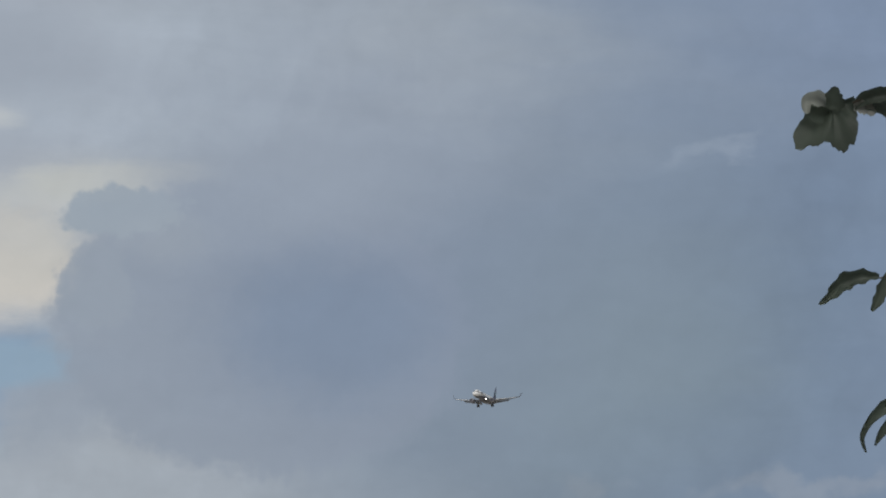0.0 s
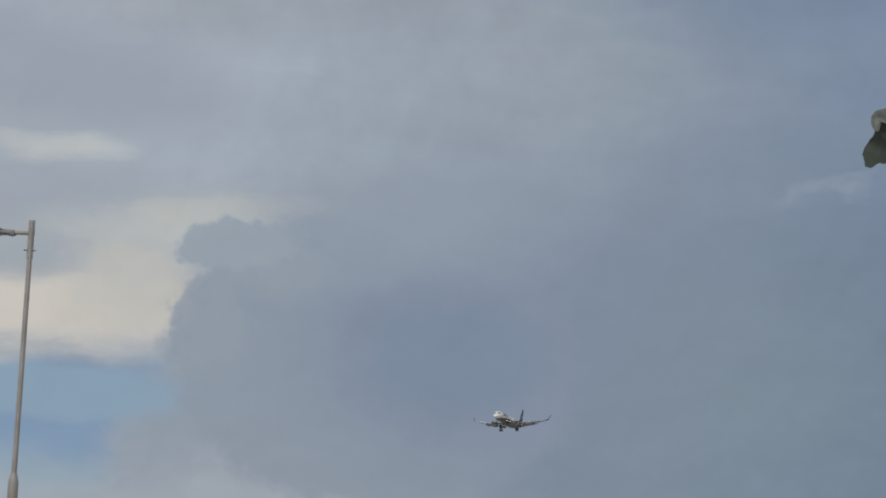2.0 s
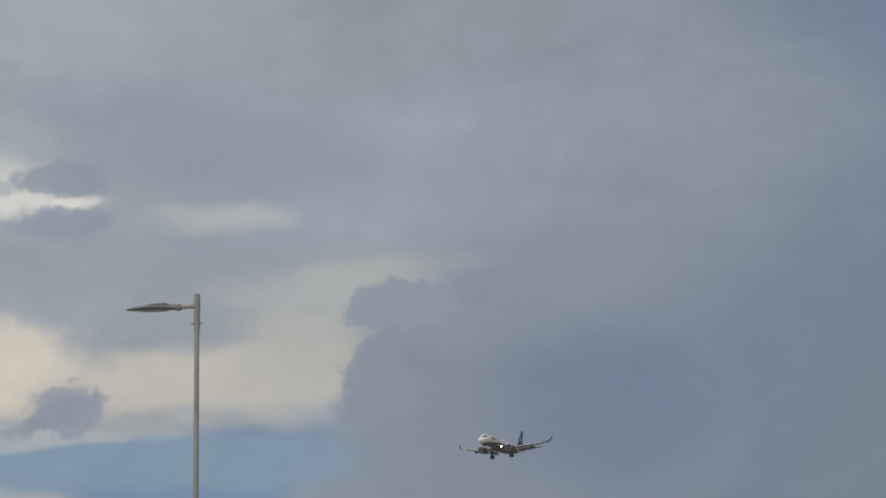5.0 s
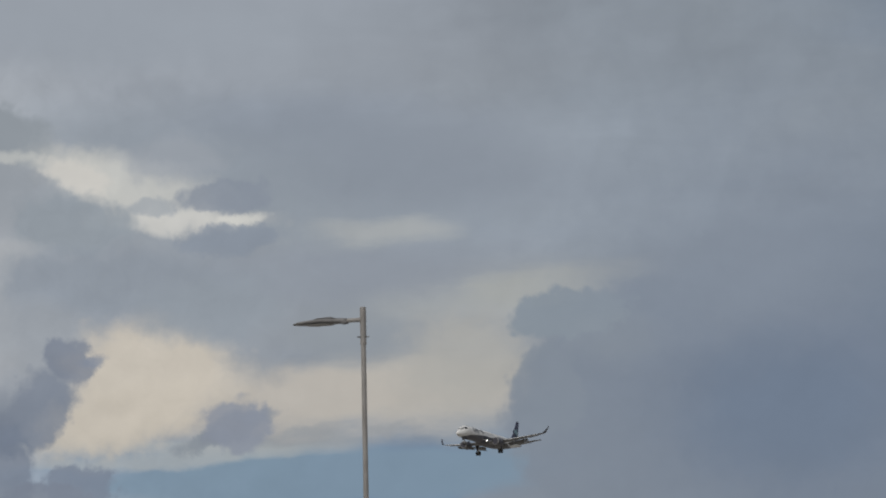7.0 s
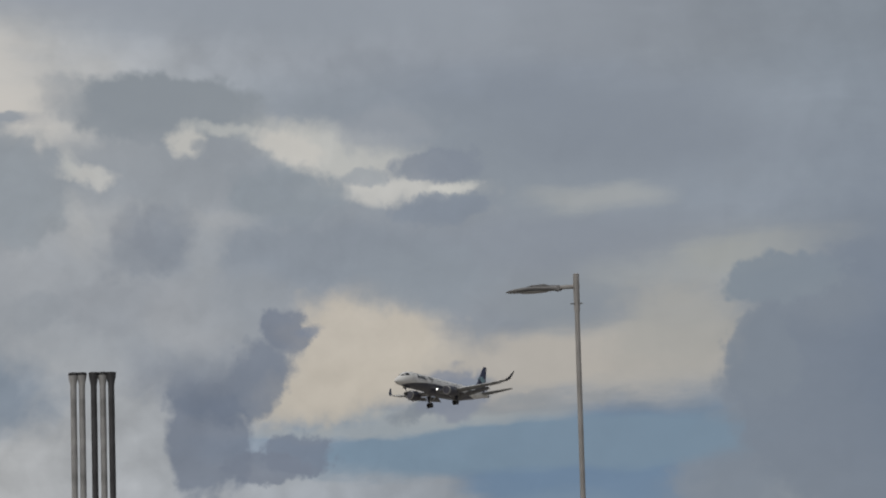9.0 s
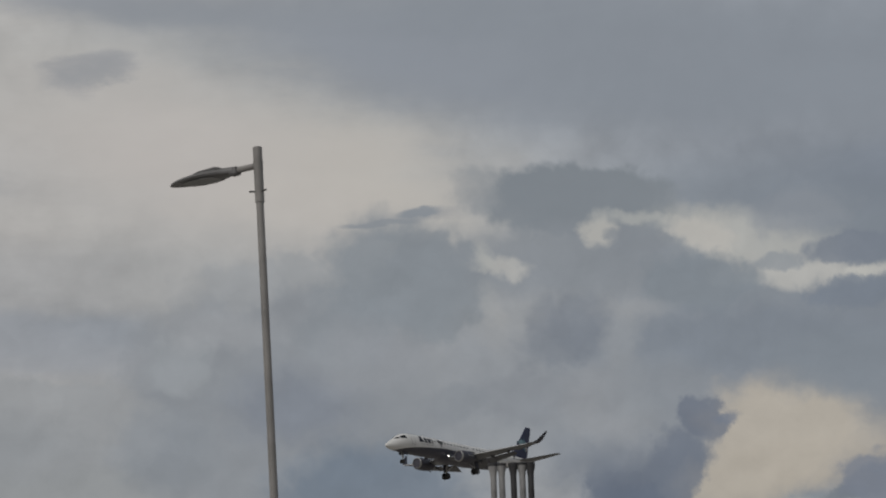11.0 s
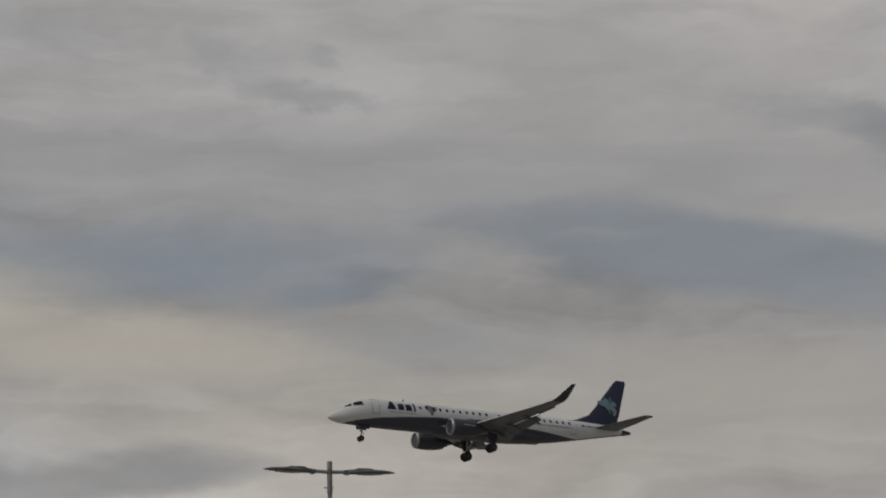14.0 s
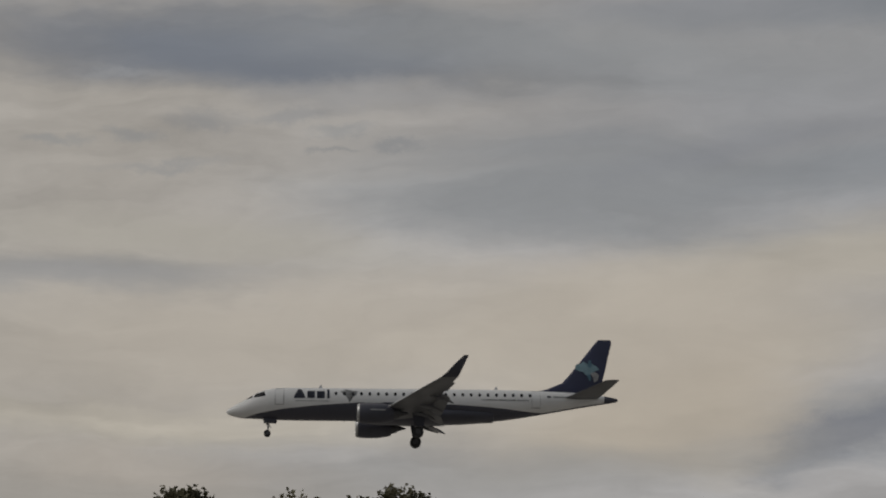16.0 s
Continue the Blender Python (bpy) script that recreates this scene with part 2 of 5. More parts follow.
# nearer banks and gaps of the cover, by bearing
cloud(25.14, 12.87, 3.18, 0.95, 0, 0.8, 4, (125, 131, 140), 0.6)
cloud(25.72, 9.99, 2.30, 0.72, 0, 0.6, 4, (125, 131, 138), 0.85)
cloud(26.09, 11.42, 1.70, 0.31, -3, 0.7, 4, (147, 151, 153), 0.8)
cloud(23.30, 10.01, 2.42, 0.60, -3, 0.6, 4, (148, 151, 152), 0.85)
cloud(25.94, 8.20, 3.13, 0.72, 0, 0.4, 4, (161, 159, 155), 0.95)
cloud(26.03, 5.81, 2.76, 1.25, 0, 0.25, 4, (100, 120, 142), 0.95)
cloud(26.25, 4.63, 1.92, 0.42, 0, 0.7, 4, (118, 132, 142), 0.7)
cloud(27.35, 7.17, 1.32, 0.14, -2, 0.6, 4, (133, 137, 140), 0.6)
cloud(20.38, 7.36, 2.83, 2.86, 0, 0.12, 3, (121, 128, 137), 0.9)
cloud(21.83, 9.65, 1.15, 0.45, -7, 0.17, 3, (125, 131, 138), 0.77)
cloud(23.28, 5.46, 0.96, 1.31, 10, 0.31, 3, (124, 130, 138), 0.73)
cloud(18.66, 9.27, 2.42, 1.79, 0, 0.36, 3, (119, 126, 136), 0.7)
cloud(17.22, 7.81, 1.32, 1.43, 0, 0.25, 3, (108, 118, 129), 0.55)
cloud(16.51, 6.72, 0.96, 0.95, 0, 0.32, 3, (109, 119, 129), 0.43)
cloud(22.92, 5.46, 1.32, 0.72, -19, 0.83, 3, (109, 118, 130), 0.6)
cloud(19.43, 5.08, 2.28, 0.84, 0, 0.48, 3, (126, 131, 137), 0.65)
cloud(13.00, 7.13, 4.57, 2.74, 0, 0.9, 4, (100, 112, 121), 0.75)
cloud(10.45, 11.84, 3.17, 3.10, 0, 0.9, 4, (101, 112, 126), 0.55)
cloud(29.69, 12.48, 6.84, 1.55, 2, 0.6, 4, (128, 135, 143), 0.9)
cloud(25.37, 12.96, 3.67, 0.84, 12, 0.8, 4, (120, 127, 137), 0.7)
cloud(32.12, 12.82, 1.04, 0.43, 32, 0.61, 3, (167, 166, 164), 0.73)
cloud(30.68, 12.08, 1.95, 0.33, 14, 0.72, 3, (159, 160, 159), 0.75)
cloud(32.84, 13.36, 1.35, 0.26, 14, 0.7, 4, (147, 151, 154), 0.7)
cloud(28.79, 11.89, 0.67, 0.16, 2, 0.89, 3, (161, 161, 159), 0.56)
cloud(25.79, 11.50, 1.34, 0.24, 2, 0.7, 4, (149, 152, 153), 0.8)
cloud(30.73, 12.24, 0.61, 0.18, 7, 0.66, 3, (138, 141, 145), 0.56)
cloud(29.23, 11.45, 0.97, 0.33, -3, 0.39, 3, (116, 123, 134), 0.69)
cloud(33.69, 12.71, 0.73, 0.31, 2, 0.29, 3, (118, 126, 137), 0.77)
cloud(33.11, 11.46, 1.46, 0.95, 2, 0.42, 3, (124, 130, 139), 0.85)
cloud(27.05, 10.61, 3.64, 0.60, 2, 0.6, 4, (125, 131, 140), 0.8)
cloud(33.48, 9.91, 1.21, 0.72, 2, 0.72, 3, (134, 139, 146), 0.8)
cloud(27.98, 8.11, 5.06, 0.74, -1, 0.35, 4, (163, 158, 151), 0.9)
cloud(30.92, 9.03, 1.21, 0.84, 2, 0.54, 3, (163, 159, 154), 0.85)
cloud(32.08, 7.63, 1.57, 0.72, -7, 0.43, 3, (169, 164, 155), 0.9)
cloud(23.95, 8.69, 1.45, 1.01, 2, 0.6, 3, (151, 150, 146), 0.85)
cloud(22.29, 10.24, 1.94, 0.36, -6, 0.5, 4, (147, 149, 147), 0.85)
cloud(28.55, 9.33, 1.45, 0.74, 2, 0.6, 3, (124, 130, 138), 0.9)
cloud(26.48, 9.26, 1.09, 0.48, 2, 0.6, 4, (127, 133, 139), 0.7)
cloud(27.31, 6.35, 5.04, 0.66, 0, 0.25, 4, (109, 127, 143), 0.95)
cloud(30.06, 6.98, 3.13, 0.17, -1, 0.6, 4, (148, 152, 153), 0.7)
cloud(29.63, 7.14, 0.58, 0.17, -9, 0.31, 3, (118, 125, 133), 0.77)
cloud(29.09, 7.43, 0.70, 0.26, -25, 0.29, 3, (117, 123, 132), 0.77)
cloud(28.65, 7.74, 0.60, 0.14, -1, 0.38, 3, (118, 124, 133), 0.77)
cloud(27.46, 7.26, 0.54, 0.13, -2, 0.56, 3, (134, 137, 140), 0.69)
cloud(25.82, 7.38, 0.60, 0.13, -5, 0.55, 3, (134, 137, 140), 0.69)
cloud(18.69, 7.23, 4.39, 3.10, 2, 0.076, 3, (112, 120, 131), 0.9)
cloud(16.09, 8.52, 3.86, 3.94, 2, 0.93, 3, (100, 110, 126), 0.75)
cloud(21.71, 9.61, 1.33, 0.54, -7, 0.17, 3, (118, 127, 136), 0.9)
cloud(22.33, 8.01, 0.75, 1.01, 2, 0.17, 3, (115, 123, 133), 0.77)
cloud(18.14, 10.32, 3.03, 1.31, 2, 0.82, 3, (118, 126, 137), 0.7)
cloud(17.13, 7.27, 2.17, 1.43, 2, 0.59, 3, (96, 108, 125), 0.75)
cloud(20.89, 9.03, 0.97, 0.48, 2, 0.84, 3, (122, 129, 137), 0.43)
cloud(33.74, 8.37, 1.33, 1.37, 2, 0.13, 3, (98, 107, 121), 0.95)
cloud(32.90, 9.01, 1.15, 0.38, -5, 0.27, 3, (105, 113, 127), 0.77)
cloud(34.68, 8.98, 1.45, 1.31, 2, 0.36, 3, (112, 119, 131), 0.9)
cloud(34.22, 6.72, 0.90, 1.31, 2, 0.16, 3, (101, 109, 123), 0.82)
cloud(32.34, 6.30, 0.79, 0.45, 2, 0.16, 3, (104, 112, 126), 0.82)
cloud(32.99, 6.05, 0.90, 0.38, 2, 0.16, 3, (107, 114, 127), 0.82)
cloud(42.03, 14.60, 6.91, 2.39, 20, 0.7, 4, (169, 169, 167), 0.75)
cloud(34.46, 16.86, 9.48, 1.55, 8, 0.5, 4, (135, 141, 149), 0.9)
cloud(45.08, 18.21, 4.02, 0.48, 8, 0.8, 4, (139, 144, 151), 0.8)
cloud(40.44, 14.08, 2.71, 1.07, 16, 0.8, 4, (189, 185, 177), 0.9)
cloud(44.49, 15.35, 3.34, 0.84, 12, 0.9, 4, (176, 174, 170), 0.6)
cloud(45.53, 16.64, 0.87, 0.24, -11, 0.5, 4, (143, 146, 151), 0.85)
cloud(44.16, 12.47, 3.91, 0.72, 2, 0.8, 4, (155, 156, 157), 0.7)
cloud(36.63, 10.22, 7.76, 2.03, 2, 0.41, 3, (143, 147, 152), 0.9)
cloud(45.99, 11.18, 2.43, 0.54, -1, 0.7, 4, (135, 141, 149), 0.8)
cloud(41.22, 12.30, 3.18, 1.31, 2, 0.7, 4, (166, 166, 165), 0.75)
cloud(40.98, 12.05, 0.85, 0.60, 2, 0.27, 3, (150, 153, 155), 0.69)
cloud(42.73, 10.41, 1.33, 0.60, -7, 0.26, 3, (138, 142, 147), 0.85)
cloud(39.78, 11.30, 0.61, 0.72, 2, 0.33, 3, (143, 147, 151), 0.69)
cloud(34.99, 13.70, 2.27, 0.79, 6, 0.17, 3, (127, 133, 139), 1)
cloud(37.21, 14.04, 0.55, 0.54, 2, 0.39, 3, (141, 145, 149), 0.73)
cloud(38.47, 13.64, 0.92, 0.11, -3, 0.5, 4, (143, 146, 150), 0.8)
cloud(38.98, 13.20, 0.61, 0.08, 7, 0.5, 4, (146, 149, 152), 0.7)
cloud(36.58, 11.30, 0.73, 0.72, 2, 0.38, 3, (153, 155, 157), 0.6)
cloud(38.16, 11.97, 1.28, 1.13, 2, 0.16, 3, (135, 140, 145), 1)
cloud(38.30, 13.00, 0.55, 0.29, 2, 0.24, 3, (136, 141, 146), 0.77)
cloud(35.30, 12.45, 2.69, 0.72, 2, 0.42, 3, (134, 139, 145), 0.85)
cloud(31.23, 12.72, 1.83, 0.50, 12, 0.6, 3, (174, 174, 170), 0.85)
cloud(30.44, 11.89, 1.46, 0.26, 2, 0.5, 3, (178, 177, 173), 0.85)
cloud(36.72, 12.37, 0.64, 0.20, 14, 0.48, 3, (176, 175, 171), 0.77)
cloud(37.14, 12.59, 0.17, 0.26, -17, 0.59, 3, (169, 170, 167), 0.69)
cloud(34.56, 13.00, 0.37, 0.31, -7, 0.42, 3, (182, 180, 174), 0.77)
cloud(33.66, 13.26, 0.76, 0.13, 6, 0.66, 3, (170, 171, 168), 0.69)
cloud(32.33, 12.84, 0.67, 0.29, 22, 0.46, 3, (184, 181, 175), 0.73)
cloud(28.80, 11.87, 0.55, 0.13, -7, 0.56, 3, (188, 187, 181), 0.73)
cloud(33.68, 12.80, 0.76, 0.31, 7, 0.23, 3, (133, 138, 144), 0.82)
cloud(30.23, 13.19, 1.10, 0.50, 2, 0.44, 3, (136, 141, 148), 0.73)
cloud(30.72, 12.20, 0.56, 0.18, 2, 0.31, 3, (142, 147, 152), 0.77)
cloud(29.07, 12.34, 0.98, 0.36, -5, 0.22, 3, (120, 127, 138), 0.82)
cloud(29.02, 11.44, 1.03, 0.31, -5, 0.22, 3, (121, 129, 140), 0.82)
cloud(32.33, 11.82, 1.28, 0.66, 2, 0.26, 3, (128, 135, 142), 0.9)
cloud(32.39, 9.67, 1.45, 0.72, 2, 0.37, 3, (132, 137, 144), 0.7)
cloud(36.17, 9.60, 1.33, 0.60, 2, 0.37, 3, (132, 136, 142), 0.6)
cloud(34.60, 9.29, 0.97, 0.72, 2, 0.49, 3, (150, 152, 155), 0.43)
cloud(40.78, 10.48, 0.85, 0.72, 2, 0.38, 3, (152, 154, 156), 0.52)
cloud(31.37, 10.57, 3.52, 0.72, 2, 0.48, 3, (126, 133, 142), 0.9)
cloud(35.38, 10.77, 1.03, 0.54, -9, 0.44, 3, (121, 127, 136), 0.6)
cloud(35.00, 11.12, 0.61, 0.66, 22, 0.39, 3, (119, 125, 134), 0.52)
cloud(35.79, 11.27, 0.49, 0.36, 2, 0.41, 3, (125, 130, 138), 0.52)
cloud(34.16, 10.72, 0.44, 0.72, 12, 0.51, 3, (150, 153, 156), 0.52)
cloud(33.76, 11.36, 0.73, 0.21, 2, 0.64, 3, (154, 156, 158), 0.43)
cloud(36.92, 11.50, 0.19, 0.48, -17, 0.66, 3, (161, 162, 162), 0.52)
cloud(39.08, 10.19, 1.09, 0.72, 2, 0.6, 3, (151, 153, 156), 0.43)
cloud(33.49, 9.60, 1.09, 0.54, 2, 0.61, 3, (137, 142, 148), 0.52)
cloud(30.77, 8.62, 1.81, 1.13, 2, 0.31, 3, (176, 169, 158), 0.95)
cloud(31.43, 7.71, 1.57, 0.60, -7, 0.43, 3, (174, 167, 156), 0.9)
cloud(29.48, 9.98, 1.45, 0.66, 2, 0.49, 3, (129, 136, 144), 0.9)
cloud(32.55, 8.96, 0.53, 0.54, 2, 0.19, 3, (107, 114, 127), 0.82)
cloud(33.09, 8.03, 0.66, 0.84, 10, 0.21, 3, (110, 117, 129), 0.82)
cloud(32.01, 8.99, 0.34, 0.12, -7, 0.48, 3, (115, 122, 135), 0.77)
cloud(29.00, 7.52, 0.72, 0.54, 2, 0.21, 3, (120, 126, 138), 0.82)
cloud(46.48, 9.04, 2.05, 0.84, 2, 0.37, 3, (147, 149, 152), 0.85)
cloud(45.40, 9.62, 0.73, 0.48, 2, 0.5, 3, (154, 155, 156), 0.6)
cloud(43.85, 8.64, 1.09, 1.37, 2, 0.18, 3, (124, 129, 138), 0.82)
cloud(43.95, 9.95, 0.34, 0.36, 2, 0.31, 3, (127, 133, 140), 0.77)
cloud(39.85, 8.65, 0.97, 0.66, 2, 0.26, 3, (129, 135, 142), 0.73)
cloud(41.17, 9.53, 0.73, 0.60, 2, 0.33, 3, (134, 139, 145), 0.69)
cloud(37.88, 9.43, 0.73, 0.42, 2, 0.34, 3, (133, 138, 144), 0.6)
cloud(42.39, 8.96, 0.85, 1.07, 2, 0.49, 3, (137, 142, 148), 0.52)
cloud(46.37, 9.48, 0.06, 0.23, 2, 0.5, 4, (189, 187, 182), 0.8)
cloud(44.78, 9.56, 0.18, 0.07, 2, 0.81, 3, (185, 183, 177), 0.69)
cloud(53.13, 14.39, 6.41, 1.55, 10, 0.8, 4, (171, 169, 167), 0.7)
cloud(43.17, 14.81, 4.07, 1.31, 12, 0.8, 4, (186, 181, 177), 0.8)
cloud(39.87, 14.45, 1.97, 0.84, 2, 0.8, 4, (184, 180, 174), 0.6)
cloud(38.93, 16.88, 2.74, 0.72, 10, 0.8, 4, (142, 147, 155), 0.7)
cloud(55.85, 12.95, 4.04, 0.66, 10, 0.7, 4, (144, 148, 155), 0.85)
cloud(50.63, 11.74, 4.63, 0.54, 13, 0.8, 4, (151, 154, 159), 0.8)
cloud(45.88, 10.75, 2.67, 0.48, 10, 0.8, 4, (152, 155, 160), 0.7)
cloud(52.11, 15.45, 1.36, 0.48, 20, 0.48, 5, (141, 144, 148), 0.77)
cloud(50.02, 14.81, 1.97, 0.43, 14, 0.64, 5, (146, 150, 153), 0.72)
cloud(54.45, 16.15, 1.18, 0.29, 12, 0.8, 5, (153, 154, 156), 0.68)
cloud(45.55, 16.66, 0.85, 0.21, -13, 0.64, 5, (150, 152, 155), 0.72)
cloud(55.06, 9.77, 4.00, 1.07, 6, 0.7, 4, (176, 170, 164), 0.7)
cloud(46.64, 7.90, 4.34, 1.07, 2, 0.24, 3, (147, 150, 152), 0.9)
cloud(41.56, 9.66, 3.27, 2.74, 2, 0.24, 3, (138, 142, 147), 0.95)
cloud(38.95, 12.23, 1.59, 1.31, 2, 0.31, 3, (134, 140, 146), 0.9)
cloud(41.00, 12.38, 0.73, 0.30, 2, 0.52, 3, (154, 156, 158), 0.8)
cloud(39.21, 13.49, 0.74, 0.07, -1, 0.5, 4, (136, 141, 147), 0.8)
cloud(38.47, 13.68, 0.49, 0.11, -5, 0.4, 4, (134, 140, 147), 0.85)
cloud(47.06, 9.24, 3.02, 1.07, 2, 0.15, 3, (151, 153, 155), 0.95)
cloud(48.98, 9.93, 0.36, 0.17, -17, 0.57, 3, (188, 181, 171), 0.85)
cloud(50.36, 9.02, 1.57, 1.55, 2, 0.063, 3, (135, 139, 142), 1)
cloud(50.43, 10.35, 0.91, 0.60, 2, 0.15, 3, (156, 158, 160), 1)
cloud(51.19, 9.71, 0.70, 0.57, 2, 0.099, 3, (145, 147, 150), 1)
cloud(51.46, 8.83, 0.58, 0.57, 2, 0.1, 3, (138, 141, 143), 1)
cloud(51.61, 7.87, 0.72, 0.57, 2, 0.098, 3, (135, 139, 142), 1)
cloud(50.24, 8.90, 0.97, 0.72, 2, 0.72, 3, (128, 132, 138), 0.7)
cloud(50.87, 10.00, 0.55, 0.21, -27, 0.65, 3, (168, 168, 168), 0.5)
cloud(47.45, 8.78, 1.69, 0.60, 2, 0.72, 3, (136, 140, 144), 0.5)
cloud(43.69, 10.51, 0.73, 0.60, 2, 0.33, 3, (148, 152, 156), 0.8)
cloud(41.21, 9.52, 1.33, 0.72, 2, 0.6, 3, (126, 132, 142), 0.75)
cloud(44.18, 8.62, 0.97, 0.84, 2, 0.49, 3, (135, 140, 146), 0.7)
cloud(39.55, 7.74, 2.05, 0.95, 2, 0.42, 3, (111, 122, 135), 0.85)
cloud(42.37, 12.11, 0.85, 0.48, 2, 0.39, 3, (155, 157, 159), 0.7)
cloud(40.14, 11.00, 0.97, 0.84, 2, 0.32, 3, (132, 138, 144), 0.6)
cloud(42.80, 11.18, 1.09, 0.42, 2, 0.61, 3, (158, 160, 163), 0.55)
cloud(39.81, 10.50, 1.09, 0.72, 2, 0.6, 3, (150, 153, 158), 0.5)
cloud(62.20, 15.03, 9.88, 0.95, 1, 0.9, 4, (160, 159, 160), 0.7)
cloud(58.13, 17.32, 6.25, 0.95, 5, 0.9, 4, (174, 171, 169), 0.6)
cloud(65.18, 16.60, 1.43, 0.26, 9, 0.64, 5, (140, 142, 146), 0.51)
cloud(67.12, 17.52, 0.69, 0.36, 21, 0.95, 5, (157, 158, 159), 0.63)
cloud(64.73, 17.49, 0.43, 0.17, 21, 0.8, 5, (153, 155, 157), 0.45)
cloud(65.93, 17.35, 1.00, 0.31, 1, 0.95, 5, (161, 161, 162), 0.36)
cloud(56.56, 13.24, 5.15, 0.60, 7, 0.7, 4, (139, 145, 152), 0.85)
cloud(68.16, 13.14, 4.66, 0.72, -1, 0.7, 4, (142, 148, 155), 0.8)
cloud(64.59, 12.41, 0.98, 0.26, -6, 0.6, 4, (136, 142, 151), 0.8)
cloud(58.76, 13.59, 0.86, 0.12, 1, 0.95, 5, (162, 163, 164), 0.36)
cloud(63.25, 11.43, 3.04, 0.48, 5, 0.8, 4, (156, 157, 159), 0.7)
cloud(53.55, 14.71, 2.96, 0.72, 7, 0.8, 4, (164, 162, 162), 0.5)
cloud(68.99, 11.23, 4.01, 0.60, 5, 0.7, 4, (185, 179, 169), 0.85)
cloud(55.60, 10.14, 4.61, 0.84, 5, 0.8, 4, (175, 170, 163), 0.6)
cloud(69.57, 8.48, 3.14, 0.48, -2, 0.6, 4, (151, 150, 150), 0.75)
cloud(79.58, 17.13, 4.74, 0.50, 3, 0.6, 4, (146, 149, 154), 0.75)
cloud(76.83, 17.23, 1.37, 0.43, 9, 0.95, 5, (138, 142, 147), 0.63)
cloud(74.55, 18.15, 3.77, 0.48, 5, 0.8, 4, (156, 158, 162), 0.6)
cloud(78.97, 15.09, 5.19, 0.72, -2, 0.9, 4, (158, 159, 162), 0.65)
cloud(76.52, 13.81, 5.16, 0.38, -6, 0.7, 4, (148, 152, 157), 0.75)
cloud(68.51, 12.95, 2.08, 0.43, -2, 0.7, 4, (139, 145, 154), 0.8)
cloud(77.16, 11.95, 5.61, 0.72, -5, 0.7, 4, (190, 183, 170), 0.8)
cloud(68.59, 11.33, 4.02, 0.54, 1, 0.8, 4, (183, 176, 167), 0.7)
cloud(82.26, 10.44, 3.40, 1.31, 1, 0.7, 4, (195, 186, 172), 0.75)
cloud(81.66, 9.13, 2.66, 1.19, 1, 0.7, 4, (192, 181, 166), 0.8)
cloud(74.91, 8.55, 2.65, 0.54, 1, 0.6, 4, (144, 145, 147), 0.85)
cloud(68.12, 8.56, 1.93, 0.48, 1, 0.8, 4, (152, 152, 153), 0.6)
cloud(90.50, 16.52, 4.11, 0.62, 3, 0.5, 4, (127, 132, 141), 0.9)
cloud(83.36, 16.46, 6.22, 0.60, 5, 0.9, 4, (153, 155, 157), 0.7)
cloud(93.73, 16.15, 0.87, 0.08, 3, 0.95, 5, (164, 165, 167), 0.42)
cloud(88.52, 15.66, 2.11, 0.26, 3, 0.95, 5, (168, 167, 167), 0.63)
cloud(91.94, 15.19, 0.68, 0.21, 1, 0.8, 5, (143, 145, 148), 0.48)
cloud(93.55, 14.91, 0.44, 0.14, 1, 0.8, 5, (150, 152, 154), 0.48)
cloud(90.08, 15.26, 0.74, 0.17, -4, 0.8, 5, (146, 148, 151), 0.48)
cloud(88.97, 14.92, 0.56, 0.12, -4, 0.8, 5, (148, 151, 153), 0.45)
cloud(87.73, 14.58, 0.52, 0.11, -4, 0.64, 5, (141, 143, 146), 0.51)
cloud(95.32, 14.79, 0.52, 0.11, 1, 0.8, 5, (148, 151, 153), 0.45)
cloud(89.16, 14.49, 0.44, 0.06, 1, 0.8, 5, (144, 146, 148), 0.45)
cloud(92.75, 14.26, 1.11, 0.10, -4, 0.95, 5, (151, 153, 155), 0.42)
cloud(83.48, 13.58, 5.16, 1.01, 1, 0.8, 4, (152, 154, 156), 0.75)
cloud(79.76, 14.24, 3.20, 0.36, -8, 0.8, 4, (146, 148, 153), 0.6)
cloud(87.28, 10.45, 9.71, 1.31, -1, 0.8, 4, (194, 185, 172), 0.8)
cloud(82.47, 8.62, 3.62, 0.72, -4, 0.8, 4, (191, 181, 166), 0.7)
cloud(94.95, 11.87, 2.68, 0.31, 1, 0.7, 4, (164, 163, 162), 0.7)
cloud(92.15, 12.58, 4.03, 0.48, 5, 0.8, 4, (184, 179, 168), 0.6)
cloud(78.05, 8.24, 1.33, 0.41, -14, 0.72, 5, (133, 135, 142), 0.77)
cloud(84.33, 7.60, 4.82, 0.48, -2, 0.8, 4, (164, 161, 156), 0.6)
cloud(93.38, 7.81, 2.89, 0.48, 5, 0.8, 4, (180, 171, 160), 0.6)
# end of the banks
# relief of the heaps, lit from above, and faint grain of the veil
def relief(scale, step):
    a = wnoise(CAULI, scale, 6, 0.55).outputs["Fac"]
    b = wnoise(wvec("ADD", CAULI, step).outputs[0], scale, 6, 0.55).outputs["Fac"]
    return wmath("SUBTRACT", a, b)


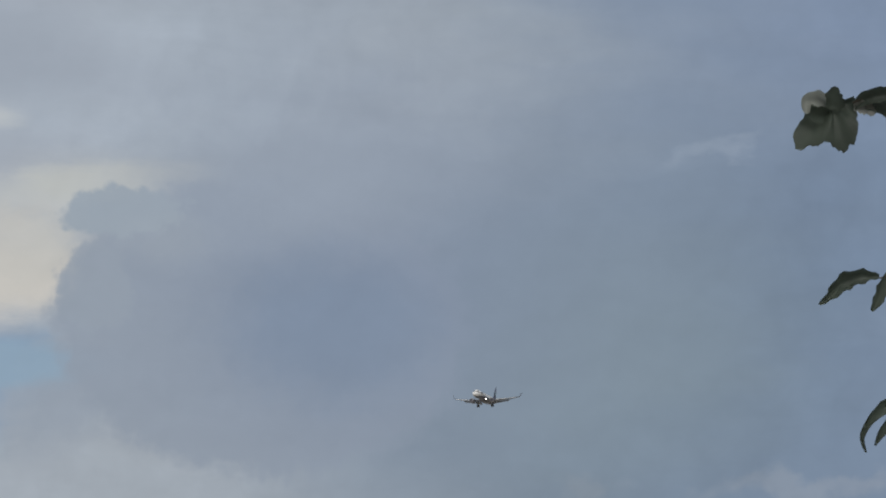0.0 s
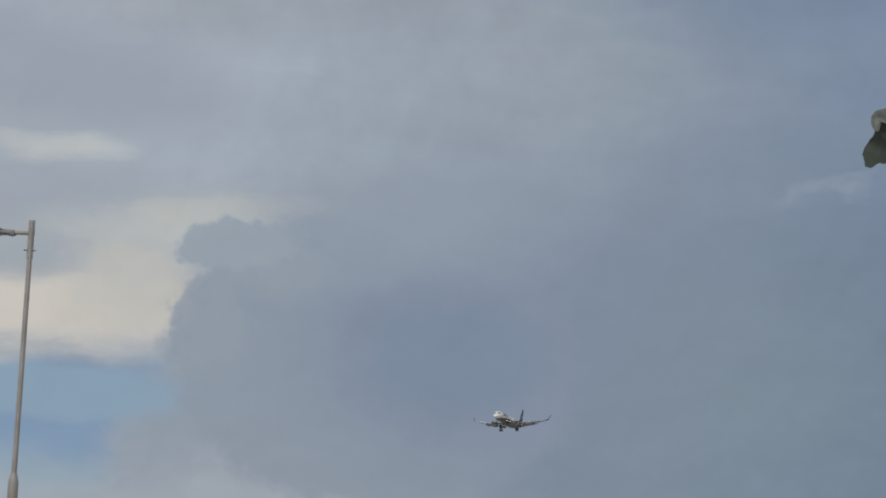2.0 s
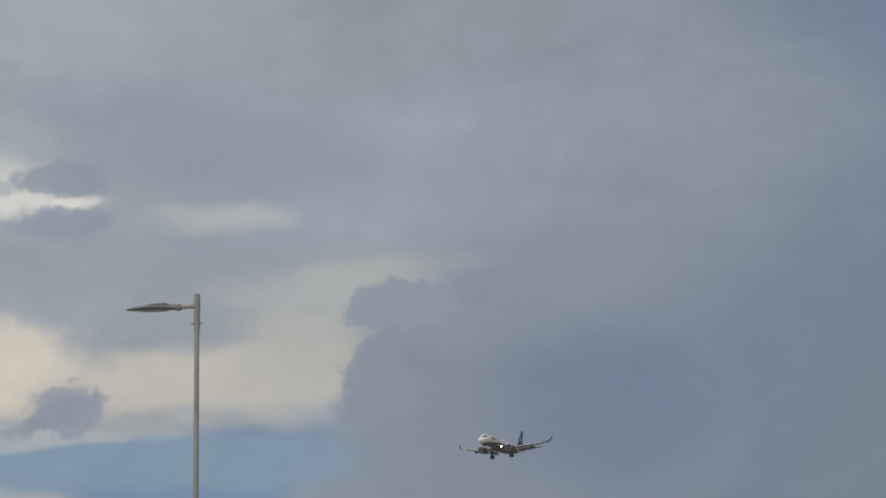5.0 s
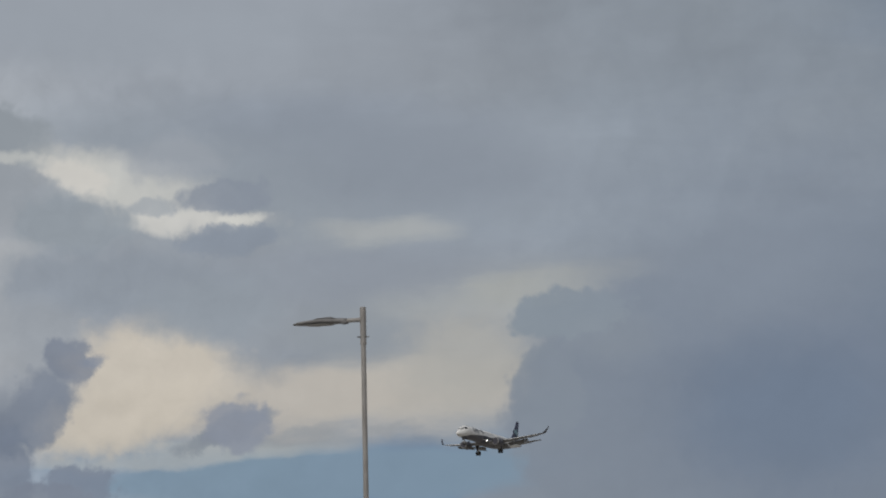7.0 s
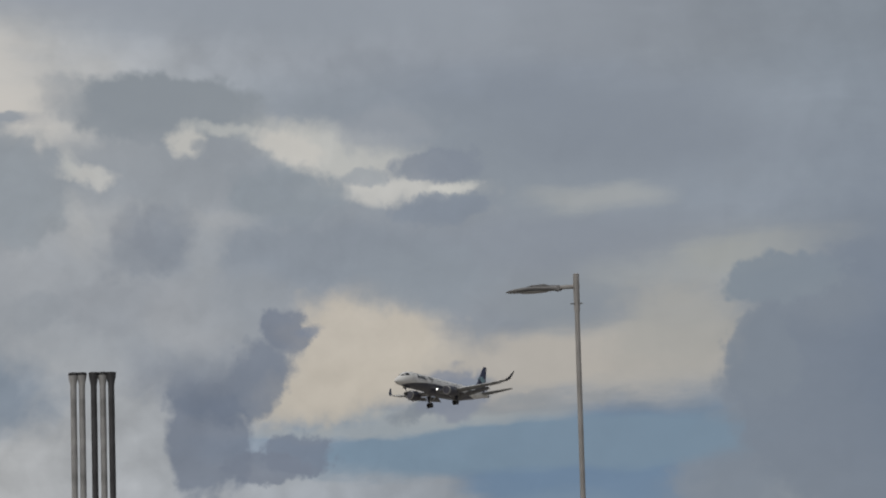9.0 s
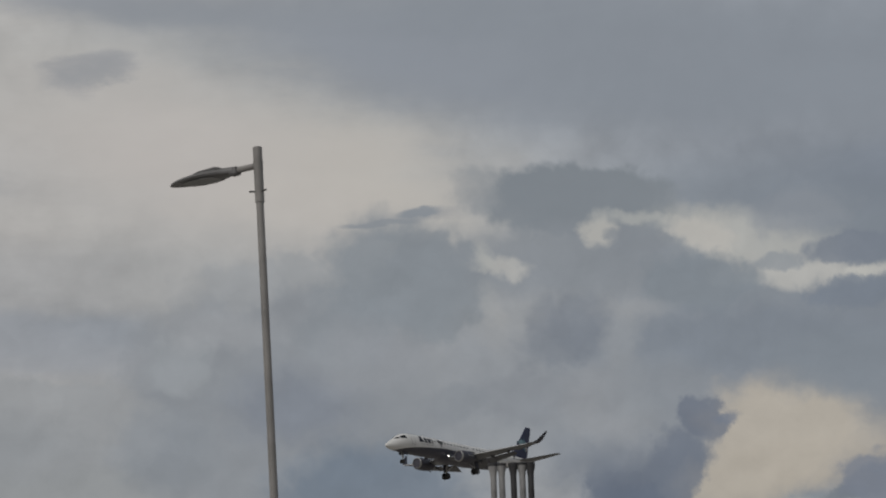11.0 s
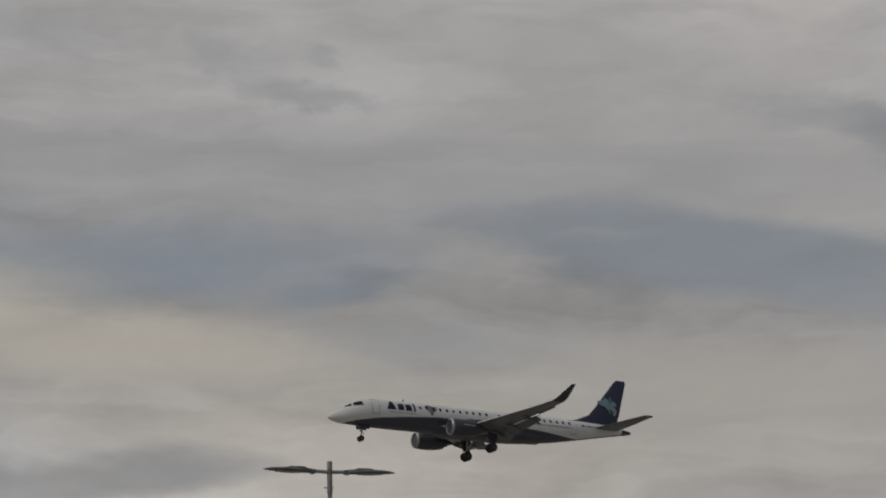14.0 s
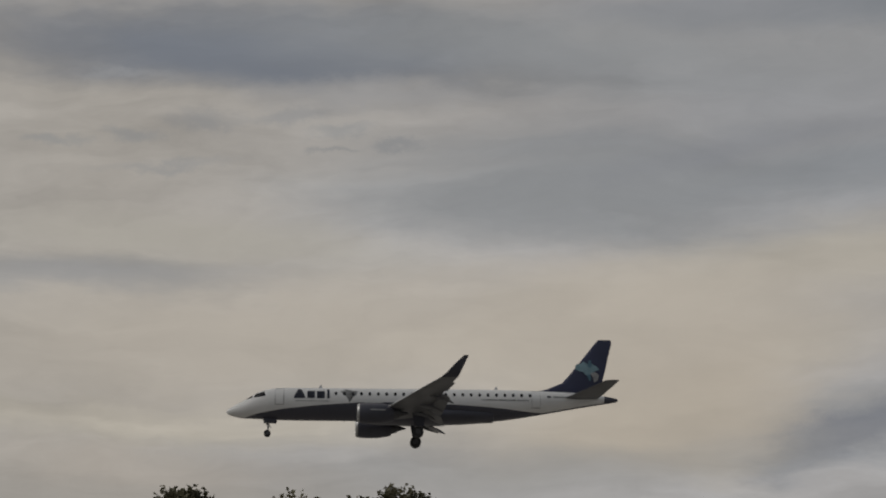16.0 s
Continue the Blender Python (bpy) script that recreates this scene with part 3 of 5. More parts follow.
lit = wmath("MULTIPLY", wmath("MULTIPLY", relief(0.55, (0.15, 0.35, 0.0)), wrange(elevation, 12.0, 14.5, 0.38, 0.08)), heap)
veil = wmath("MULTIPLY", wrange(mot2, 0.25, 0.75, -0.06, 0.06, False), far_side)
cover = wmix(1.0, SKY[0], grey(wmath("ADD", wmath("ADD", lit, 1.0), veil)), "MULTIPLY")
nishita = wt.nodes.new("ShaderNodeTexSky")
nishita.sky_type, nishita.sun_disc = "NISHITA", False
nishita.sun_elevation, nishita.sun_rotation = radians(SUN_EL), radians(90 - SUN_AZ)
clear = wvec("SCALE", nishita.outputs[0], scale=0.06).outputs[0]
back = wt.nodes.new("ShaderNodeBackground")
wt.links.new(wmix(0.98, clear, cover), back.inputs[0])
wout = wt.nodes.new("ShaderNodeOutputWorld")
wt.links.new(back.outputs[0], wout.inputs[0])

sun = new("sun", bpy.data.lights.new("sun", "SUN"))
sun.data.energy, sun.data.angle, sun.data.color = 1.0, radians(16), (1.0, 0.96, 0.9)
sa, se = radians(SUN_AZ), radians(SUN_EL)
sun.matrix_basis = look((0, 0, 0), (-math.cos(se) * math.cos(sa), -math.cos(se) * math.sin(sa), -math.sin(se)))


# ---- materials ----
def material(name, colour, rough=0.6, metal=0.0, vary=0.15, scale=4.0, bump=0.1, colour2=None, coat=0.0):
    """A surface with stains and grain at two scales."""
    m = bpy.data.materials.new(name)
    m.use_nodes = True
    nt = m.node_tree
    b = nt.nodes["Principled BSDF"]
    b.inputs["Metallic"].default_value, b.inputs["Coat Weight"].default_value = metal, coat
    co = nt.nodes.new("ShaderNodeTexCoord")
    big, fine = nt.nodes.new("ShaderNodeTexNoise"), nt.nodes.new("ShaderNodeTexNoise")
    for n, s, d in ((big, scale, 5), (fine, scale * 14, 4)):
        n.inputs["Scale"].default_value, n.inputs["Detail"].default_value = s, d
        nt.links.new(co.outputs["Object"], n.inputs["Vector"])
    mix = nt.nodes.new("ShaderNodeMix")
    mix.data_type = "RGBA"
    dark = colour2 or tuple(c * (1 - vary * 1.6) for c in colour)
    mix.inputs[6].default_value, mix.inputs[7].default_value = (*dark, 1), (*(min(1, c * (1 + vary * 0.6)) for c in colour), 1)
    r = nt.nodes.new("ShaderNodeMapRange")
    nt.links.new(big.outputs["Fac"], r.inputs[0])
    r.inputs[1].default_value, r.inputs[2].default_value = 0.3, 0.65
    nt.links.new(r.outputs[0], mix.inputs[0])
    nt.links.new(mix.outputs[2], b.inputs["Base Color"])
    rr = nt.nodes.new("ShaderNodeMapRange")
    nt.links.new(fine.outputs["Fac"], rr.inputs[0])
    rr.inputs[3].default_value, rr.inputs[4].default_value = max(0.03, rough - 0.12), min(1, rough + 0.12)
    nt.links.new(rr.outputs[0], b.inputs["Roughness"])
    bp = nt.nodes.new("ShaderNodeBump")
    bp.inputs["Strength"].default_value, bp.inputs["Distance"].default_value = bump, 0.01
    nt.links.new(fine.outputs["Fac"], bp.inputs["Height"])
    nt.links.new(bp.outputs[0], b.inputs["Normal"])
    return m


# navy, dark metal and tyre colours are lifted, with distance haze put into them
NAVY = (0.047, 0.048, 0.066)
M_WHITE = material("white_aircraft_paint", (0.68, 0.68, 0.675), 0.45, vary=0.05, scale=0.4, bump=0.01, coat=0.08)
M_NAVY = material("navy_aircraft_paint", NAVY, 0.5, vary=0.15, scale=0.4, bump=0.01, coat=0.08)
M_FIN = material("deep_blue_fin_paint", (0.034, 0.04, 0.09), 0.5, vary=0.15, scale=0.4, bump=0.01, coat=0.08)
# slat's pale colour stands in for sky mirrored along the leading edge
M_SLAT = material("sky_bright_slat", (0.55, 0.56, 0.57), 0.4, 0.1, 0.08, 1.0, 0.01)
M_WING = material("grey_wing_paint", (0.125, 0.127, 0.135), 0.45, vary=0.12, scale=0.5, bump=0.02)
M_ALU = material("bare_aluminium", (0.36, 0.36, 0.36), 0.45, 0.8, 0.1, 3, 0.02)
M_DARK = material("dark_metal", (0.08, 0.08, 0.085), 0.5, 0.4, 0.2, 3, 0.05)
M_GLASS = material("dark_window_glass", (0.015, 0.017, 0.02), 0.12, vary=0.1, scale=2, bump=0.0)
M_SEAM = material("grey_panel_seam", (0.33, 0.33, 0.34), 0.5, vary=0.1, scale=3)
M_TYRE = material("black_tyre_rubber", (0.035, 0.035, 0.036), 0.8, vary=0.2, scale=5)
M_STRUT = material("grey_gear_paint", (0.42, 0.42, 0.42), 0.5, vary=0.15, scale=4)
M_MARK = material("dark_grey_marking", (0.045, 0.05, 0.075), 0.45, vary=0.1, scale=1)
M_GREY = material("mid_grey_marking", (0.33, 0.335, 0.34), 0.45, vary=0.3, scale=1.5)
M_CYAN = material("pale_blue_marking", (0.24, 0.38, 0.44), 0.45, vary=0.25, scale=1.2)
M_AQUA = material("aqua_marking", (0.12, 0.24, 0.32), 0.45, vary=0.25, scale=1.2)
M_STEEL = material("galvanised_steel", (0.28, 0.272, 0.268), 0.6, 0.25, 0.18, 2.2, 0.08)
M_LAMPGREY = material("grey_lamp_casting", (0.15, 0.15, 0.155), 0.5, 0.1, 0.2, 6, 0.05)
M_LENS = material("frosted_lamp_lens", (0.10, 0.10, 0.105), 0.3, vary=0.1, scale=6)
M_BOLT = material("weathered_bolt", (0.2, 0.2, 0.2), 0.5, 0.7, 0.2, 20)
M_COLGREY = material("grey_painted_pipe", (0.27, 0.27, 0.275), 0.6, 0.1, 0.3, 1.6, 0.1)
M_COLDARK = material("dark_painted_pipe", (0.045, 0.045, 0.05), 0.55, 0.2, 0.3, 1.6, 0.1)
M_LEAF = material("broad_leaf", (0.085, 0.11, 0.09), 0.55, vary=0.3, scale=9, bump=0.04)
M_PALELEAF = material("pale_leaf_underside", (0.36, 0.385, 0.36), 0.6, vary=0.3, scale=14, bump=0.05)
M_TWIG = material("twig_bark", (0.11, 0.09, 0.07), 0.8, vary=0.35, scale=30, bump=0.3)
M_BARK = material("tree_bark", (0.13, 0.10, 0.075), 0.9, vary=0.4, scale=6, bump=0.5)
M_CROWN = material("tree_foliage", (0.17, 0.155, 0.09), 0.65, vary=0.5, scale=1.2, bump=0.2)
M_GROUND = material("dry_grass_ground", (0.23, 0.22, 0.195), 0.95, vary=0.45, scale=0.6, bump=0.3, colour2=(0.26, 0.235, 0.21))

for m_leaf, through_share in ((M_LEAF, 0.35), (M_PALELEAF, 0.35), (M_CROWN, 0.2)):
    nt = m_leaf.node_tree
    bsdf, out = nt.nodes["Principled BSDF"], nt.nodes["Material Output"]
    tr, mx = nt.nodes.new("ShaderNodeBsdfTranslucent"), nt.nodes.new("ShaderNodeMixShader")
    nt.links.new(bsdf.inputs["Base Color"].links[0].from_socket, tr.inputs[0])
    mx.inputs[0].default_value = through_share
    nt.links.new(bsdf.outputs[0], mx.inputs[1])
    nt.links.new(tr.outputs[0], mx.inputs[2])
    nt.links.new(mx.outputs[0], out.inputs[0])

M_LIGHT = bpy.data.materials.new("landing_light_glow")
M_LIGHT.use_nodes = True
_b = M_LIGHT.node_tree.nodes["Principled BSDF"]
_b.inputs["Emission Color"].default_value, _b.inputs["Emission Strength"].default_value = (1.0, 0.95, 0.88, 1), 7.0

# fuselage: white above, navy below a curved cheat line
M_LIVERY = material("white_and_navy_livery", (0.68, 0.68, 0.675), 0.45, vary=0.05, scale=0.4, bump=0.01, coat=0.08)


def livery():
    nt = M_LIVERY.node_tree
    b = nt.nodes["Principled BSDF"]
    white = b.inputs["Base Color"].links[0].from_socket
    co = nt.nodes.new("ShaderNodeTexCoord")
    s = nt.nodes.new("ShaderNodeSeparateXYZ")
    nt.links.new(co.outputs["Object"], s.inputs[0])
    d = nt.nodes.new("ShaderNodeMath")
    d.operation, d.inputs[1].default_value = "DIVIDE", 40.0
    nt.links.new(s.outputs[0], d.inputs[0])
    r = nt.nodes.new("ShaderNodeValToRGB")
    nt.links.new(d.outputs[0], r.inputs[0])
    line = ((0.0, -0.9), (1.6, -0.62), (3.2, -0.22), (5.6, 0.18), (9.0, 0.54), (13.0, 0.84), (22.4, 0.72), (26.0, 0.48), (29.7, 0.14), (31.0, 0.12), (32.0, 0.30), (35.0, 0.86), (37.2, 1.22), (37.3, 2.6), (39.0, 2.6))
    while len(r.color_ramp.elements) < len(line):
        r.color_ramp.elements.new(0.5)
    for e, (x, z) in zip(r.color_ramp.elements, line):
        v = (z + 1) / 4
        e.position, e.color = x / 40, (v, v, v, 1)
    z = nt.nodes.new("ShaderNodeMapRange")
    nt.links.new(s.outputs[2], z.inputs[0])
    for i, v in enumerate((-1.0, 3.0, 0.0, 1.0)):
        z.inputs[1 + i].default_value = v
    z.clamp = False
    lt = nt.nodes.new("ShaderNodeMath")
    lt.operation = "LESS_THAN"
    nt.links.new(z.outputs[0], lt.inputs[0])
    nt.links.new(r.outputs[0], lt.inputs[1])
    m = nt.nodes.new("ShaderNodeMix")
    m.data_type = "RGBA"
    nt.links.new(lt.outputs[0], m.inputs[0])
    nt.links.new(white, m.inputs[6])
    m.inputs[7].default_value = (*NAVY, 1)
    nt.links.new(m.outputs[2], b.inputs["Base Color"])


livery()


# ---- mesh helpers ----
def part(name, bm, mat, parent=None, label="", smooth=True):
    bmesh.ops.recalc_face_normals(bm, faces=bm.faces)
    me = bpy.data.meshes.new(name)
    bm.to_mesh(me)
    bm.free()
    me.materials.append(mat)
    if smooth:
        for p in me.polygons:
            p.use_smooth = True
        me.set_sharp_from_angle(angle=radians(40))
    ob = new(name, me)
    if parent:
        ob.parent = parent
    if label:
        tagged(ob, label)
    return ob


def add_loft(bm, rings, caps=True):
    rows = [[bm.verts.new(p) for p in ring] for ring in rings]
    n = len(rows[0])
    for a, b in zip(rows, rows[1:]):
        for i in range(n):
            bm.faces.new((a[i], a[(i + 1) % n], b[(i + 1) % n], b[i]))
    if caps:
        bm.faces.new(rows[0][::-1])
        bm.faces.new(rows[-1])
    return bm


def loft(rings, caps=True):
    return add_loft(bmesh.new(), rings, caps)


def circle(centre, axis, r, n=16, r2=None):
    """A ring of n points round centre, square to axis."""
    q = Vector(axis).normalized().to_track_quat("Z", "Y")
    return [Vector(centre) + q @ Vector((r * math.cos(2 * math.pi * i / n), (r2 or r) * math.sin(2 * math.pi * i / n), 0)) for i in range(n)]


def rod(a, b, r, r2=None, n=12):
    a, b = Vector(a), Vector(b)
    return loft([circle(a, b - a, r, n), circle(b, b - a, r if r2 is None else r2, n)])


def turned(profile, centre, axis, n=24, caps=True):
    """Revolve (distance along axis, radius) pairs."""
    ax = Vector(axis).normalized()
    return loft([circle(Vector(centre) + ax * d, axis, max(r, 0.002), n) for d, r in profile], caps)


def box(lo, hi, bevel=0.0):
    bm = bmesh.new()
    bmesh.ops.create_cube(bm, size=1, matrix=Matrix.Translation((Vector(lo) + Vector(hi)) / 2) @ Matrix.Diagonal((*(Vector(hi) - Vector(lo)), 1)))
    if bevel:
        bmesh.ops.bevel(bm, geom=bm.edges, offset=bevel, segments=2, affect="EDGES")
    return bm


def plate(outline, thick):
    """A slab: the outline's points pushed both ways along their common normal."""
    pts = [Vector(p) for p in outline]
    n = (pts[1] - pts[0]).cross(pts[2] - pts[0]).normalized() * thick / 2
    return loft([[p - n for p in pts], [p + n for p in pts]])


# ---- ground ----
gb = bmesh.new()
bmesh.ops.create_grid(gb, x_segments=40, y_segments=40, size=4000)
tagged(part("ground", gb, M_GROUND), "flat dry grassy ground reaching the horizon", "ground", kind="structure")

# ---- airliner ----
airliner = tagged(new("airliner"), "white twin-jet airliner with navy belly and tail, landing gear down", "airplane")
SECTIONS = ((0, 0.0, 0.03, 0.03), (0.25, 0.04, 0.30, 0.32), (0.8, 0.12, 0.56, 0.60), (1.5, 0.24, 0.82, 0.86), (2.3, 0.46, 1.06, 1.10), (3.2, 0.70, 1.34, 1.29),
            (4.2, 0.83, 1.50, 1.42), (5.5, 0.87, 1.59, 1.48), (7, 0.87, 1.61, 1.5), (16, 0.87, 1.61, 1.5), (24, 0.87, 1.61, 1.5), (26.5, 0.91, 1.56, 1.47),
            (29, 1.07, 1.37, 1.36), (32, 1.29, 1.06, 1.10), (35, 1.50, 0.72, 0.78), (37.4, 1.56, 0.38, 0.44), (38.4, 1.55, 0.20, 0.24), (38.6, 1.54, 0.10, 0.12))


def section(x):
    """Middle height, half height and half width of the fuselage at x, smoothly between the sections."""
    xs = [s[0] for s in SECTIONS]
    i = max(0, min(len(xs) - 2, sum(v <= x for v in xs) - 1))
    t = (x - xs[i]) / (xs[i + 1] - xs[i])
    out = []
    for k in (1, 2, 3):
        def slope(j):
            if j == 0 or j == len(xs) - 1:
                return (SECTIONS[1][k] - SECTIONS[0][k]) / xs[1] * 1.6 if j == 0 else (SECTIONS[-1][k] - SECTIONS[-2][k]) / (xs[-1] - xs[-2])
            return (SECTIONS[j + 1][k] - SECTIONS[j - 1][k]) / (xs[j + 1] - xs[j - 1])
        h = xs[i + 1] - xs[i]
        out.append((2 * t**3 - 3 * t**2 + 1) * SECTIONS[i][k] + (t**3 - 2 * t**2 + t) * h * slope(i)
                   + (3 * t**2 - 2 * t**3) * SECTIONS[i + 1][k] + (t**3 - t**2) * h * slope(i + 1))
    return out


def skin(x, z, side, out=0.0):
    """The point of the fuselage's skin at x and height z; side -1 is the aircraft's left."""
    c, h, w = section(x)
    s = max(-0.999, min(0.999, (z - c) / h))
    return Vector((x, side * (w * math.sqrt(1 - s * s) + out), z))


def fuselage_ring(x, n=48):
    c, h, w = section(x)
    return [(x, w * math.cos(2 * math.pi * i / n), c + h * math.sin(2 * math.pi * i / n)) for i in range(n)]


FXS = [0, 0.05, 0.15, 0.3, 0.5, 0.8, 1.1, 1.5, 1.9, 2.3, 2.7, 3.2, 3.7, 4.2, 4.8, 5.5, 6.2, 7] + list(range(8, 39)) + [38.3, 38.5, 38.6]
fuselage = part("fuselage", loft([fuselage_ring(x) for x in sorted(FXS)]), M_LIVERY, airliner, "white fuselage with navy underside")


def patch(outline, side, out=0.012):
    """A thin marking that follows the skin: (x, z) outline, fan of quads in columns."""
    bm = bmesh.new()
    lo, hi = min(p[0] for p in outline), max(p[0] for p in outline)
    steps = max(2, int((hi - lo) / 0.12) + 1)
    cols = []
    for i in range(steps + 1):
        x = lo + (hi - lo) * (0.001 + 0.998 * i / steps)
        zs = []
        for (x1, z1), (x2, z2) in zip(outline, outline[1:] + outline[:1]):
            if (x1 - x) * (x2 - x) < 0:
                zs.append(z1 + (z2 - z1) * (x - x1) / (x2 - x1))
        if len(zs) >= 2:
            cols.append((x, min(zs), max(zs)))
    rows = []
    for x, a, b in cols:
        rows.append([bm.verts.new(skin(x, a + (b - a) * k / 6, side, out)) for k in range(7)])
    for r, q in zip(rows, rows[1:]):
        for k in range(6):
            bm.faces.new((r[k], r[k + 1], q[k + 1], q[k]))
    bmesh.ops.solidify(bm, geom=bm.faces, thickness=0.02)
    return bm


def rect(x1, x2, z1, z2):
    return [(x1, z1), (x2, z1), (x2, z2), (x1, z2)]


for side in (-1, 1):
    # cockpit panes
    part("cockpit_pane", patch([(1.72, 1.16), (2.60, 1.30), (2.66, 1.70), (2.25, 1.50)], side), M_GLASS, airliner, "dark cockpit window")
    part("cockpit_pane", patch([(2.66, 1.32), (3.85, 1.46), (3.75, 1.98), (2.74, 1.73)], side), M_GLASS, airliner, "dark cockpit window")
    # cabin windows, with one wide gap at the door
    for i in range(25):
        x = 10.72 + i * 0.83
        if x > 30.0 or 19.6 < x < 20.2:
            continue
        part("cabin_window", patch([(x - 0.13, 1.62), (x - 0.07, 1.55), (x + 0.07, 1.55), (x + 0.13, 1.62), (x + 0.13, 1.86), (x + 0.07, 1.93), (x - 0.07, 1.93), (x - 0.13, 1.86)], side), M_GLASS, airliner)
    # door seams
    for x1, x2, z1, z2 in ((4.75, 5.65, 0.55, 2.32), (29.95, 30.85, 0.50, 2.28)):
        for r in (rect(x1, x1 + 0.06, z1, z2), rect(x2 - 0.06, x2, z1, z2), rect(x1, x2, z1, z1 + 0.06), rect(x1, x2, z2 - 0.06, z2)):
            if r[1][0] - r[0][0] > 0.01:
                part("door_seam", patch(r, side, 0.006), M_SEAM, airliner)
    # name on the side as plain blocks, emblem and thin bars of small writing
    z0, z1 = 1.22, 2.24
    part("marking_block", patch([(6.55, z0), (7.75, z0), (7.35, z1), (6.98, z1)], side), M_MARK, airliner, "dark grey lettering block")
    part("marking_block", patch(rect(7.92, 8.66, z0, z0 + 0.80), side), M_MARK, airliner, "dark grey lettering block")
    part("marking_block", patch(rect(8.86, 9.62, z0, z0 + 0.80), side), M_MARK, airliner, "dark grey lettering block")
    part("marking_block", patch(rect(9.86, 10.10, z0, z1), side), M_MARK, airliner, "dark grey lettering block")
    part("marking_bar", patch(rect(6.8, 10.1, 0.92, 0.98), side), M_GREY, airliner)
    part("emblem", patch([(11.2, 1.95), (11.7, 2.25), (12.2, 2.1), (12.85, 2.0), (12.75, 1.65), (12.35, 1.35), (12.2, 1.0), (12.0, 0.85), (11.85, 1.3), (11.5, 1.65)], side, 0.008), M_GREY, airliner, "grey map-shaped emblem")
    part("marking_bar", patch(rect(25.0, 26.6, 1.17, 1.27), side), M_SEAM, airliner)
    part("marking_bar", patch(rect(26.7, 28.4, 1.16, 1.28), side), M_GREY, airliner)
    part("marking_bar", patch(rect(28.5, 29.7, 1.17, 1.27), side), M_SEAM, airliner)
    part("marking_bar", patch(rect(31.5, 31.9, 1.55, 1.75), side), M_MARK, airliner)
    part("marking_bar", patch(rect(32.1, 33.7, 1.58, 1.72), side), M_GREY, airliner)

# belly fairing with a step at its rear
FAIR = ((12.2, -0.1, 0.55, 0.9), (13.4, -0.2, 0.74, 1.35), (15.0, -0.25, 0.84, 1.7), (20, -0.25, 0.86, 1.8), (23, -0.22, 0.77, 1.6), (25, -0.16, 0.69, 1.35), (26.2, -0.14, 0.66, 1.15), (26.32, -0.05, 0.45, 0.9))
part("belly_fairing", loft([[(x, w * math.cos(2 * math.pi * i / 28), z + h * math.sin(2 * math.pi * i / 28)) for i in range(28)] for x, z, h, w in FAIR]), M_NAVY, airliner)


def airfoil(le, chord, thick, up, span_axis, twist=0.0, n=12):
    """A closed wing section. le: its leading edge; up: direction of its thickness."""
    pts = []
    ups = Vector(up).normalized()
    back = Vector((1, 0, 0))
    if twist:
        rot = Matrix.Rotation(radians(twist), 3, Vector(span_axis))
        back, ups = rot @ back, rot @ ups
    for i in range(2 * n):
        u = i / n if i <= n else 2 - i / n
        s = 1 if i <= n else -0.75
        x = (1 - math.cos(math.pi * u)) / 2
        th = 5 * thick * (0.2969 * math.sqrt(x) - 0.126 * x - 0.3516 * x * x + 0.2843 * x**3 - 0.1015 * x**4) if 0 < x < 1 else 0.0
        pts.append(Vector(le) + back * (x * chord) + ups * (s * th * chord + (0.004 * chord if i == 0 else 0)))
    return pts


WING = ((1.0, 13.7, 6.6, -0.52, 0.13), (2.4, 14.5, 5.6, -0.40, 0.125), (4.6, 15.7, 4.25, -0.16, 0.115), (8.6, 17.85, 2.9, 0.38, 0.105), (12.4, 19.95, 1.8, 1.02, 0.10),
        (13.3, 20.5, 1.55, 1.20, 0.09), (13.75, 20.95, 1.3, 1.52, 0.085), (14.05, 21.55, 1.0, 2.15, 0.08), (14.36, 22.55, 0.45, 3.08, 0.08))


def wing_at(y):
    for a, b in zip(WING, WING[1:]):
        if a[0] <= y <= b[0]:
            t = (y - a[0]) / (b[0] - a[0])
            return [p + (q - p) * t for p, q in zip(a, b)]


